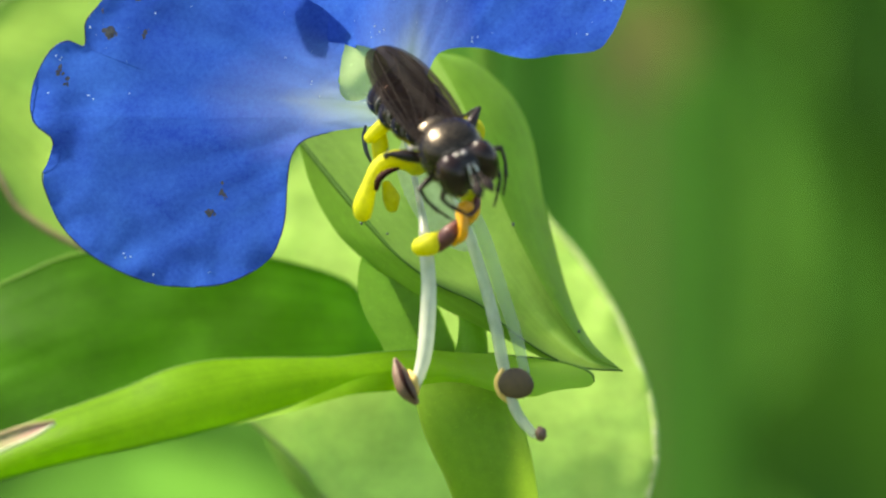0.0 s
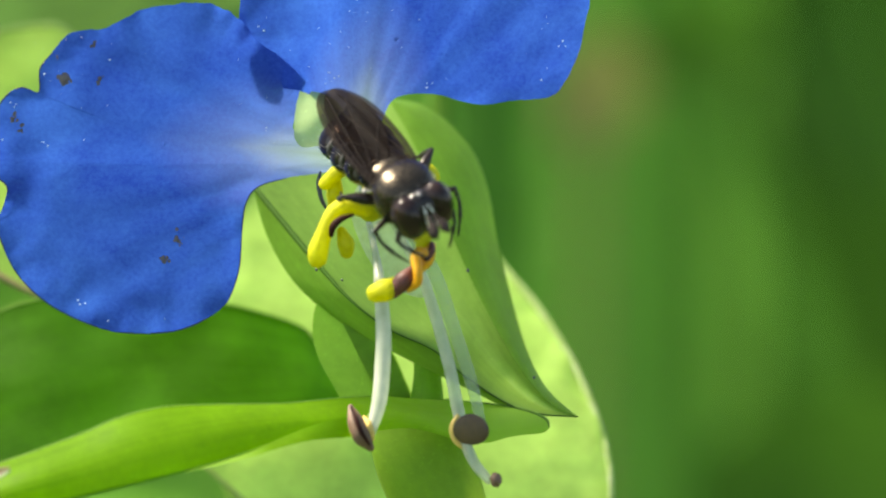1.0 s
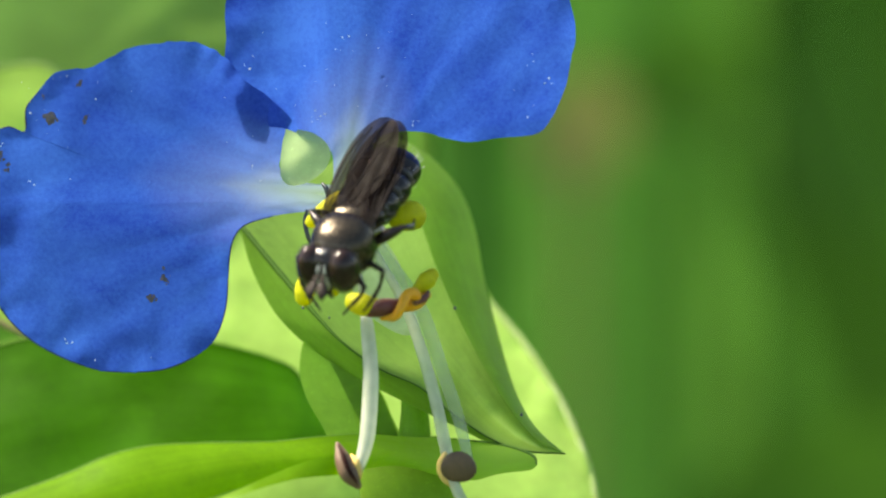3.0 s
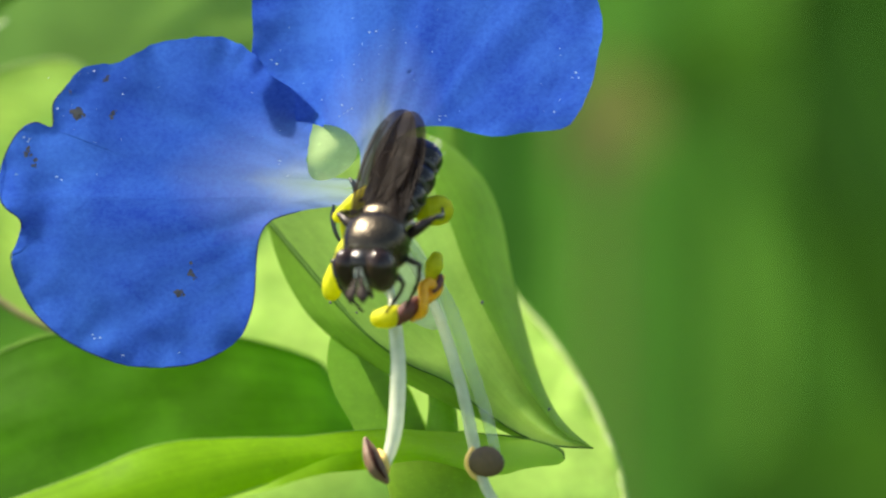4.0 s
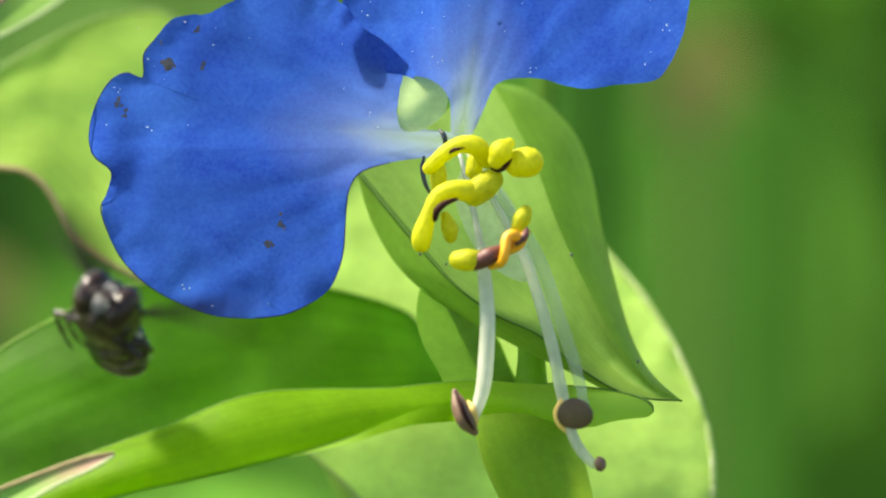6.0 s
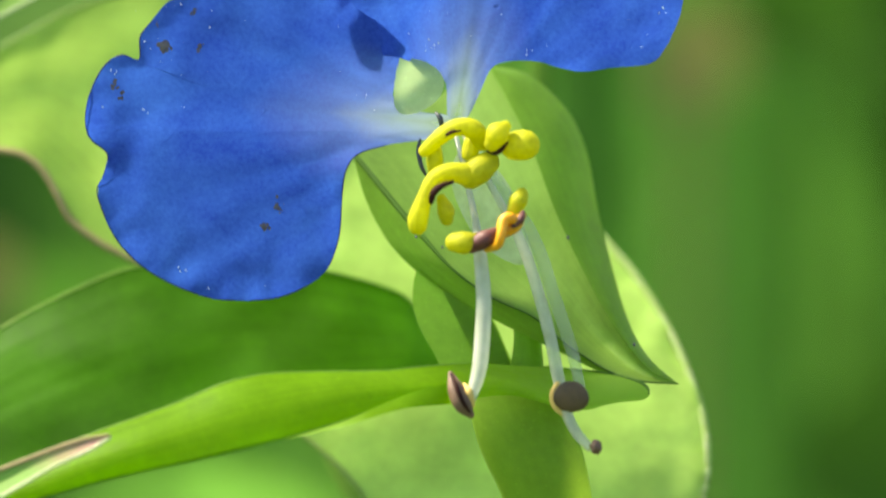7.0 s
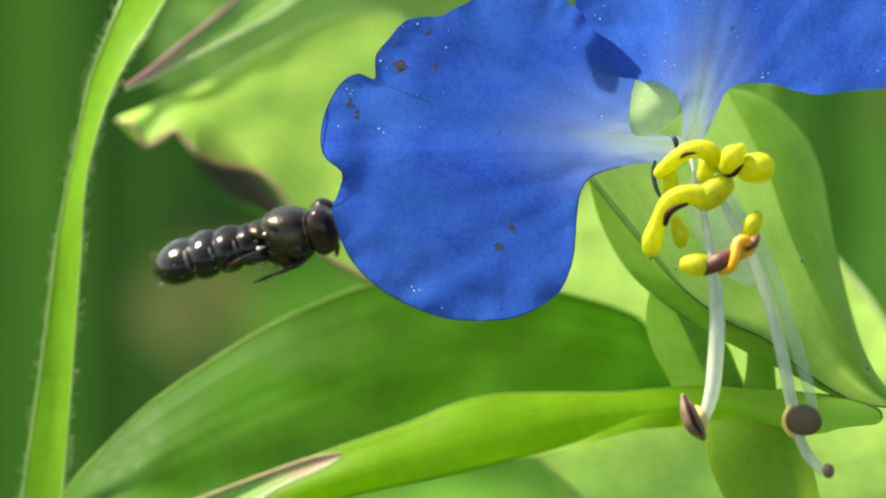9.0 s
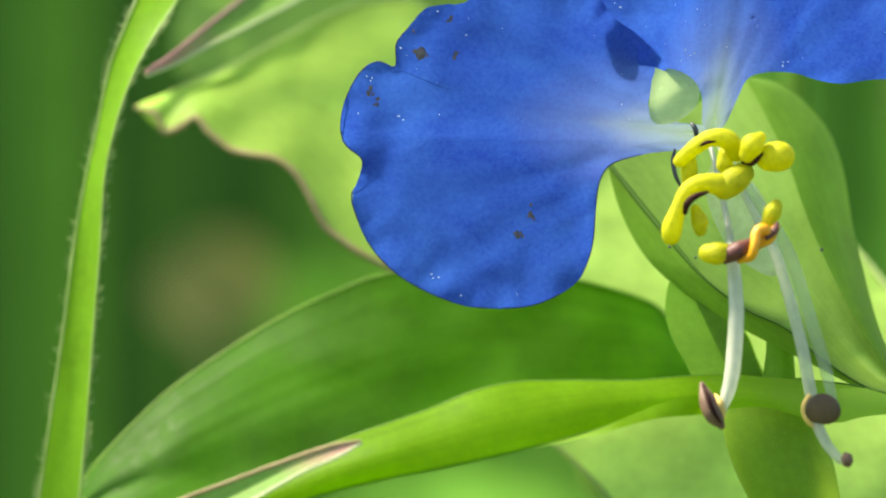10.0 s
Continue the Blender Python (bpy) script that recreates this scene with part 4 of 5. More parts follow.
def weed(name, material, label, blades):
    """A tuft of blades from one foot: places, widths, heights, lean, turn and bend, in metres."""
    x0, y0 = blades[0][0], blades[0][1]
    ob = tagged(new(name), label, "weed", "weeds behind the flower")
    ob.matrix_basis = pose(x0, y0, 0)
    for x, y, *shape in blades:
        bm = bmesh.new()
        weed_blade(bm, x - x0, y - y0, *shape)
        upright("blade", bm, material, ob)
    return ob


def leafy_weed(material, label, x, y, z, wide, tall, turn, lean):
    """A thin stalk from the soil that holds one broad leaf with its middle at (x, y, z)."""
    ob = tagged(new("leafy_weed"), label, "weed", "weeds behind the flower")
    ob.matrix_basis = pose(x, y, 0)
    foot = z - tall * 0.55
    stalk = tube(bmesh.new(), [(0.004, 0.004, 0), (0.002, 0.002, foot * 0.5), (0, 0, foot)], [0.0008, 0.0006, 0.0005], sides=8, count=12)
    upright("stalk", stalk, material, ob)
    bm = bmesh.new()
    rows = []
    for i in range(17):
        f = i / 16
        half = 0.5 * wide * (max(0.0, math.sin(math.pi * f ** 0.85))) ** 0.7
        row = []
        for k in range(-3, 4):
            a = k / 3 * half
            row.append((a * math.cos(turn) + lean * (f - 0.5) * tall, a * math.sin(turn) - 0.25 * tall * (f - 0.5) ** 2 + 0.2 * abs(a), foot + tall * 1.1 * f))
        rows.append(row)
    grid(bm, rows)
    upright("leaf", bm, material, ob)
    return ob


weed("broad_weed", FAR_HALF_SHADE, "green broad-bladed weed with one long blade", [(0.0074, 0.043, 0.0037, 0.400, -0.004, -0.25, 0.06), (0.0084, 0.046, 0.0030, 0.150, 0.004, 0.30, 0.20)])
weed("broad_weed", FAR_LIT, "broad-bladed weed in sunlit green", [(0.0247, 0.348, 0.0084, 0.400, -0.004, -0.25, 0.06), (0.0289, 0.360, 0.0084, 0.384, 0.000, 0.00, 0.06), (0.0331, 0.372, 0.0084, 0.368, 0.004, 0.25, 0.06), (0.0373, 0.348, 0.0084, 0.352, -0.004, -0.25, 0.06), (0.0412, 0.360, 0.0084, 0.400, 0.000, 0.00, 0.06), (0.0311, 0.372, 0.0084, 0.384, 0.004, 0.25, 0.06)])
weed("broad_weed", FAR_LIT, "tall broad-bladed weed in sunlit green", [(0.0285, 0.502, 0.0122, 0.400, -0.004, -0.25, 0.06), (0.0343, 0.514, 0.0122, 0.384, 0.000, 0.00, 0.06), (0.0400, 0.526, 0.0122, 0.368, 0.004, 0.25, 0.06), (0.0458, 0.502, 0.0122, 0.352, -0.004, -0.25, 0.06), (0.0516, 0.514, 0.0122, 0.400, 0.000, 0.00, 0.06)])
leafy_weed(FAR_STRAW, "weed with a dry brownish leaf", 0.0210, 0.216, 0.2057, 0.0080, 0.0088, 0.2, 0.1)
weed("broad_weed", FAR_DARK_SHADE, "broad-bladed weed clump coloured dark as in shade", [(0.0502, 0.386, 0.0066, 0.400, -0.004, -0.25, 0.06), (0.0544, 0.398, 0.0066, 0.384, 0.000, 0.00, 0.06), (0.0586, 0.410, 0.0066, 0.368, 0.004, 0.25, 0.06), (0.0523, 0.386, 0.0066, 0.352, -0.004, -0.25, 0.06)])
weed("broad_weed", FAR_DARK_SHADE, "broad-bladed weed clump with shade in its colour", [(0.0644, 0.444, 0.0073, 0.400, -0.004, -0.25, 0.06), (0.0697, 0.456, 0.0073, 0.384, 0.000, 0.00, 0.06), (0.0750, 0.468, 0.0073, 0.368, 0.004, 0.25, 0.06)])
# Dark leaves added where only shaded gaps lie between the weeds.
leafy_weed(FAR_DARK_SHADE, "tall weed with a broad leaf coloured as a shaded gap", 0.0523, 0.295, 0.1927, 0.0210, 0.0260, -0.2, 0.2)
leafy_weed(FAR_DARK_SHADE, "weed with a leaf coloured as a shaded gap", 0.0313, 0.246, 0.2028, 0.0135, 0.0090, 0.3, 0.0)
leafy_weed(FAR_DARK_SHADE, "low weed with a leaf coloured dark as in shade", 0.0374, 0.189, 0.1836, 0.0208, 0.0144, 0.1, 0.1)
weed("broad_weed", FAR_HALF_SHADE, "mid-green weed with long leaning blades", [(0.0695, 0.280, 0.0060, 0.240, -0.053, 0.0, 0.02), (0.0880, 0.284, 0.0036, 0.235, -0.056, 0.1, 0.02)])
weed("broad_weed", FAR_LIT, "weed blade coloured light as in sun", [(0.0284, 0.309, 0.0068, 0.300, -0.004, -0.25, 0.06), (0.0253, 0.321, 0.0068, 0.288, 0.000, 0.00, 0.06)])
weed("broad_weed", FAR_HALF_SHADE, "mid-green weed blades beside the grass", [(-0.0497, 0.212, 0.0046, 0.400, -0.004, -0.25, 0.06), (-0.0468, 0.224, 0.0046, 0.384, 0.000, 0.00, 0.06)])
weed("broad_weed", FAR_DEEP_SHADE, "broad-bladed weed coloured dark as in deep shade", [(-0.0466, 0.251, 0.0055, 0.400, -0.004, -0.25, 0.06), (-0.0434, 0.263, 0.0055, 0.384, 0.000, 0.00, 0.06), (-0.0402, 0.275, 0.0055, 0.368, 0.004, 0.25, 0.06), (-0.0365, 0.251, 0.0055, 0.352, -0.004, -0.25, 0.06), (-0.0333, 0.263, 0.0055, 0.400, 0.000, 0.00, 0.06)])
weed("broad_weed", FAR_DEEP_SHADE, "weeds with deep shade put into their colour", [(-0.0740, 0.386, 0.0102, 0.400, -0.004, -0.25, 0.06), (-0.0650, 0.398, 0.0102, 0.384, 0.000, 0.00, 0.06), (-0.0590, 0.410, 0.0102, 0.368, 0.004, 0.25, 0.06), (-0.0530, 0.386, 0.0102, 0.352, -0.004, -0.25, 0.06), (-0.0470, 0.398, 0.0102, 0.400, 0.000, 0.00, 0.06), (-0.0398, 0.410, 0.0102, 0.384, 0.004, 0.25, 0.06)])
leafy_weed(FAR_STRAW, "low weed with a dry straw-coloured leaf", -0.0286, 0.154, 0.2052, 0.0083, 0.0068, -0.2, 0.2)
leafy_weed(FAR_HALF_SHADE, "low mid-green weed leaf", -0.0270, 0.192, 0.1925, 0.0120, 0.0064, 0.2, 0.2)
leafy_weed(FAR_LIT, "low weed leaf coloured light as in sun", -0.0120, 0.120, 0.1940, 0.0260, 0.0190, 0.1, 0.0)
weed("broad_weed", FAR_LIT, "broad-bladed weeds far behind in sunlit green", [(-0.0507, 0.580, 0.0152, 0.400, -0.004, -0.25, 0.06), (-0.0387, 0.592, 0.0152, 0.384, 0.000, 0.00, 0.06), (-0.0267, 0.604, 0.0152, 0.368, 0.004, 0.25, 0.06), (-0.0147, 0.580, 0.0152, 0.352, -0.004, -0.25, 0.06), (-0.0019, 0.592, 0.0152, 0.400, 0.000, 0.00, 0.06), (0.0093, 0.604, 0.0152, 0.384, 0.004, 0.25, 0.06), (0.0213, 0.580, 0.0152, 0.368, -0.004, -0.25, 0.06)])
random.seed(21)
bm = bmesh.new()
for i in range(26000):
    far, way = 0.55 + 3.4 * random.random() ** 1.4, random.uniform(-math.pi, math.pi)
    if i % 5 > 1:
        far, way = 0.85 + 3.2 * random.random() ** 1.3, math.pi / 2 + random.gauss(0, 0.75)
    weed_blade(bm, far * math.cos(way), far * math.sin(way) - 0.1, random.uniform(0.004, 0.011), random.uniform(0.08, 0.24), random.uniform(-0.04, 0.04), random.uniform(-1.2, 1.2), random.uniform(0.1, 0.6), 4)
data = bpy.data.meshes.new("far_grass")
bm.to_mesh(data)
bm.free()
data.materials.append(FAR_LIT)
tagged(new("far_grass", data), "green grass growing far behind the flower", "grass", kind="stuff")

# ---- the hover fly: millimetres round its thorax, y to its head, z to its back ----
fly = tagged(new("hover_fly"), "small black hover fly with smoky wings and dark eyes", "fly")
fly.empty_display_size = 0.002


def thorax_shape(a, b, c):
    """Boxier than an egg, broadest behind the shoulders."""
    a, b, c = (math.copysign(abs(x) ** 0.82, x) for x in (a, b, c))
    return (a * (1 - 0.16 * b * b - 0.04 * b), b, c * (1 - 0.07 * b))


thorax = part("thorax", ball((0, -0.05, -0.06), (1.14, 1.08, 1.05), seg=36, rings=24, shape=thorax_shape), SHELL, fly, "shiny bronze-black thorax")
part("scutellum", ball((0, -1.02, 0.38), (0.80, 0.50, 0.30), (-14, 0, 0), seg=28, rings=14), SHELL, thorax, "glossy scutellum")
part("scutellum_rim", limb([(0.78 * math.cos(a), -1.04 + 0.52 * math.sin(a), 0.22 + 0.1 * math.sin(a)) for a in (-0.1, -0.7, -1.2, -1.57, -1.94, -2.44, -3.04)], [0.02, 0.035, 0.035, 0.035, 0.035, 0.035, 0.02], sides=8, count=26), DUST, thorax, "pale fringe round the scutellum")
part("collar", limb([(-0.62, 0.72, 0.15), (-0.36, 0.82, 0.42), (0, 0.86, 0.52), (0.36, 0.82, 0.42), (0.62, 0.72, 0.15)], [0.06, 0.08, 0.08, 0.08, 0.06], sides=8), DUST, thorax, "grey dusted collar")
for s in (-1, 1):
    part("shoulder", ball((0.70 * s, 0.56, 0.26), (0.20, 0.24, 0.17)), SHELL, thorax, "rounded bronze shoulder")
    part("callus", ball((0.80 * s, -0.70, 0.34), (0.20, 0.25, 0.17)), SHELL, thorax, "glossy bump before the wing")
    part("side_plate", ball((0.78 * s, 0.12, -0.34), (0.34, 0.50, 0.42)), GLOSS, thorax, "black side plate")
    part("side_plate", ball((0.70 * s, -0.60, -0.40), (0.34, 0.34, 0.40)), GLOSS, thorax, "black side plate")
    part("haltere", limb([(0.82 * s, -0.86, -0.05), (0.98 * s, -1.02, -0.02), (1.06 * s, -1.06, -0.02)], [0.03, 0.045, 0.10], sides=8, count=10), MOUTH, thorax, "pale haltere")

def head_shape(a, b, c):
    """A cap: rounded before, hollow behind where it sits on the thorax."""
    return (a * (1 - 0.05 * b), b if b > 0 else b * 0.72, c)


head = part("head", ball((0, 1.12, 0.05), (1.00, 0.66, 0.84), seg=36, rings=22, shape=head_shape), GLOSS, fly, "glossy black head")
for s in (-1, 1):
    part("eye", ball((0.56 * s, 1.18, 0.07), (0.58, 0.70, 0.89), (0, 4 * s, -9 * s), seg=36, rings=24, shape=head_shape), EYE_DARK, head, "large dark brown compound eye")
    part("eye_rim", limb([(0.16 * s, 0.80, 0.82), (0.62 * s, 0.66, 0.66), (1.00 * s, 0.72, 0.05), (0.84 * s, 0.70, -0.50), (0.42 * s, 0.80, -0.74)], [0.008, 0.012, 0.014, 0.012, 0.008], sides=8, count=20), DUST, head, "thin grey rim behind the eye")
    part("face_stripe", limb([(0.09 * s, 1.62, 0.62), (0.12 * s, 1.72, 0.44), (0.15 * s, 1.78, 0.20), (0.17 * s, 1.79, -0.08), (0.17 * s, 1.74, -0.38)], [0.012, 0.030, 0.036, 0.036, 0.015], sides=8, count=22), PALE, head, "silvery stripe beside the eye")
    part("antenna", limb([(0.10 * s, 1.74, 0.28), (0.12 * s, 1.92, 0.28), (0.14 * s, 2.05, 0.22)], [0.06, 0.07, 0.08], sides=10, count=10), ANTENNA, head, "short dark clubbed antenna")
    part("club", limb([(0.14 * s, 2.08, 0.22), (0.18 * s, 2.22, 0.12), (0.22 * s, 2.40, 0.0), (0.23 * s, 2.50, -0.08)], [0.08, 0.18, 0.19, 0.09], sides=12, count=18, flat=0.5), ANTENNA, head, "flat brown antenna club")
    part("bristle", limb([(0.18 * s, 2.20, 0.24), (0.28 * s, 2.36, 0.32), (0.41 * s, 2.56, 0.34)], [0.014, 0.010, 0.005], sides=6, count=10), LEG, head, "fine antenna bristle")
part("ocelli", ball((0, 1.22, 0.86), (0.10, 0.14, 0.06)), FACE, head, "shining bump with the small eyes")
part("face", ball((0, 1.60, -0.10), (0.24, 0.23, 0.50)), FACE, head, "grey dusted face")
part("face_knob", ball((0, 1.81, -0.16), (0.14, 0.12, 0.15)), FACE, head)
part("snout", limb([(0, 1.44, -0.46), (0, 1.54, -0.68), (0, 1.52, -0.90), (0, 1.48, -1.04)], [0.18, 0.15, 0.10, 0.08], sides=10, count=14), LEG, head, "dark mouth cone")

# abdomen of ringed segments: length along -y, half width, half height
RINGS = [(-0.95, 0.66, 0.60), (-1.40, 0.90, 0.76), (-1.80, 1.06, 0.82), (-2.70, 1.20, 0.86), (-3.60, 1.25, 0.85), (-4.35, 1.17, 0.78), (-4.80, 1.04, 0.68), (-5.20, 0.84, 0.54)]
CUTS = [(0, 2), (2, 3), (3, 4), (4, 7)]


def abdomen_ring(y):
    """Half width, half height and drop of the abdomen at y."""
    at = [-r[0] for r in RINGS]
    return float(np.interp(-y, at, [r[1] for r in RINGS])), float(np.interp(-y, at, [r[2] for r in RINGS])), -0.12 - 0.020 * (y + 1.05) ** 2


abdomen = None
for k, (a, b) in enumerate(CUTS):
    ya, yb = RINGS[a][0], RINGS[b][0]
    bm = bmesh.new()
    rows = []
    for i in range(21):
        f = i / 20
        y = ya + (yb - ya) * f
        wide, high, drop = abdomen_ring(y)
        pinch = 1 - 0.15 * abs(2 * f - 1) ** 2.4
        if k == 3:
            pinch = 1 - 0.15 * max(0.0, 1 - 2 * f) ** 2.4
            if f > 0.3:
                pinch *= math.sqrt(max(0.01, 1 - ((f - 0.3) / 0.7) ** 3.0 * 0.998))
        rows.append([(wide * pinch * math.cos(t), y, high * pinch * math.sin(t) + drop) for t in [2 * math.pi * j / 32 for j in range(32)]])
    grid(bm, rows, wrap=True)
    bm.faces.new([v for v in bm.verts][-32:])
    bm.faces.new(list(reversed([v for v in bm.verts][:32])))
    if abdomen is None:
        abdomen = part("abdomen", bm, ABDOMEN, fly, "glossy black ringed abdomen")
    else:
        part("segment", bm, ABDOMEN, abdomen)
        for s in (-1, 1):
            arc = []
            for t in (-0.25, 0.1, 0.45, 0.8, 1.05):
                y = ya - 0.10 - 0.10 * max(0.0, t)
                wide, high, drop = abdomen_ring(y)
                arc.append((s * wide * 0.86 * math.cos(t), y, high * 0.86 * math.sin(t) + drop))
            part("band", limb(arc, [0.02, 0.08, 0.11, 0.07, 0.01], sides=8, count=16, flat=0.8), DUST, abdomen, "grey dusted band")

# short pale hairs on the thorax, head and abdomen
random.seed(41)
bm = bmesh.new()
for i in range(90):
    a, b = random.uniform(0.1, math.pi - 0.1), random.uniform(-0.9, 0.85)
    n0 = Vector((math.cos(a) * math.sqrt(1 - b * b), b, math.sin(a) * math.sqrt(1 - b * b) * 0.95))
    p = Vector((n0.x * 1.06, n0.y * 0.96 - 0.05, n0.z * 0.90 - 0.06))
    tip = p + (n0 + Vector((random.uniform(-0.3, 0.3), -0.5, random.uniform(-0.2, 0.3)))).normalized() * random.uniform(0.10, 0.2)
    tube(bm, [p, tip], [0.005, 0.002], sides=3, count=2, cap=False)
for i in range(70):
    y, t, s = random.uniform(-4.8, -1.4), random.uniform(-0.5, 0.7), random.choice((-1, 1))
    wide, high, drop = abdomen_ring(y)
    p = Vector((s * wide * 0.92 * math.cos(t), y, high * 0.92 * math.sin(t) + drop))
    tube(bm, [p, p + Vector((s * random.uniform(0.08, 0.2), random.uniform(-0.2, -0.05), random.uniform(-0.03, 0.1)))], [0.005, 0.002], sides=3, count=2, cap=False)
for i in range(26):
    t = random.uniform(0, 2 * math.pi)
    p = Vector((0.80 * math.cos(t), -4.92, 0.50 * math.sin(t) - 0.42))
    tube(bm, [p, p + Vector((0.12 * math.cos(t), random.uniform(-0.32, -0.12), 0.10 * math.sin(t)))], [0.004, 0.002], sides=3, count=2, cap=False)
part("hairs", bm, PALE, thorax, "fine pale hairs", kind="stuff")


# legs: hip, knee, ankle, toe
legs = []


def leg(s, pair, hip, knee, ankle, toe, thick):
    mid = [(a + b) / 2 + 0.08 * (i == 2) for i, (a, b) in enumerate(zip(hip, knee))]
    ob = part("leg", limb([hip, mid, knee], [0.10, thick, 0.085], sides=12, count=16), LEG, fly, "black leg")
    shin = [(a + b) / 2 + 0.07 * s * (i == 0) for i, (a, b) in enumerate(zip(knee, ankle))]
    part("shin", limb([knee, shin, ankle], [0.08, thick * 0.55, 0.08], sides=10, count=14), LEG, ob)
    a, b = Vector(ankle), Vector(toe)
    part("foot", limb([a, a.lerp(b, 0.12), a.lerp(b, 0.24), a.lerp(b, 0.4), a.lerp(b, 0.52), a.lerp(b, 0.7), b], [0.06, 0.045, 0.06, 0.042, 0.055, 0.045, 0.03], sides=8, count=26), LEG, ob, "thin jointed dark foot")
    legs.append((ob, s, pair, hip))


for s in (-1, 1):
    leg(s, 0, (0.50 * s, 0.55, -0.62), (1.12 * s, 1.05, -0.78), (0.78 * s, 1.50, -1.22), (0.42 * s, 1.72, -1.62), 0.115)
    leg(s, 1, (0.66 * s, 0.02, -0.66), (1.62 * s, 0.42, -0.50), (1.36 * s, 0.98, -1.28), (1.00 * s, 1.30, -1.75), 0.12)
    leg(s, 2, (0.62 * s, -0.62, -0.58), (1.80 * s, -1.35, -0.05), (1.62 * s, -2.20, -0.90), (1.25 * s, -3.00, -1.40), 0.22)

# wings, built along -y from the hinge, with the stiff edge outside
wings = []


def wing_height(u, v):
    return 0.05 * math.sin(u * 4.2) + 0.02 * math.sin(u * 11.0 + v) - 0.012 * v * v


for s in (-1, 1):
    shape = [(0.0, 0.12), (0.24 * s, -0.5), (0.44 * s, -1.5), (0.54 * s, -2.7), (0.50 * s, -3.7), (0.26 * s, -4.6), (-0.16 * s, -5.02), (-0.62 * s, -4.86), (-1.02 * s, -4.25), (-1.30 * s, -3.4), (-1.34 * s, -2.4), (-1.08 * s, -1.5), (-0.55 * s, -0.7)]
    wing = part("wing", fan(shape, wing_height, 100, 16, 0.0), WING, fly, "smoky brown translucent wing")
    for vein, thick in (([(0.02, 0), (0.23, -0.7), (0.36, -1.7), (0.41, -2.9), (0.30, -4.0)], 0.032), ([(0.0, 0), (0.14, -1.1), (0.22, -2.3), (0.24, -3.5), (0.14, -4.4)], 0.024), ([(0, -0.1), (0.0, -1.2), (-0.04, -2.6), (-0.10, -3.7), (-0.18, -4.7)], 0.02),
                        ([(0, -0.1), (-0.18, -1.1), (-0.42, -2.2), (-0.56, -3.4), (-0.70, -4.3)], 0.02), ([(0, -0.2), (-0.38, -1.0), (-0.76, -1.8), (-1.20, -2.6)], 0.018), ([(0.22, -2.3), (0.02, -2.4), (-0.36, -2.1)], 0.016), ([(-0.06, -3.1), (-0.52, -3.25)], 0.016), ([(-0.10, -3.7), (-0.62, -3.9), (-1.02, -3.8)], 0.016)):
        pts = [(x * s, y, wing_height(x * s, y) + 0.012) for x, y in vein]
        part("vein", limb(pts, [thick] * len(pts), sides=6, count=20), VEIN, wing, "dark wing vein")
    wings.append((wing, s))


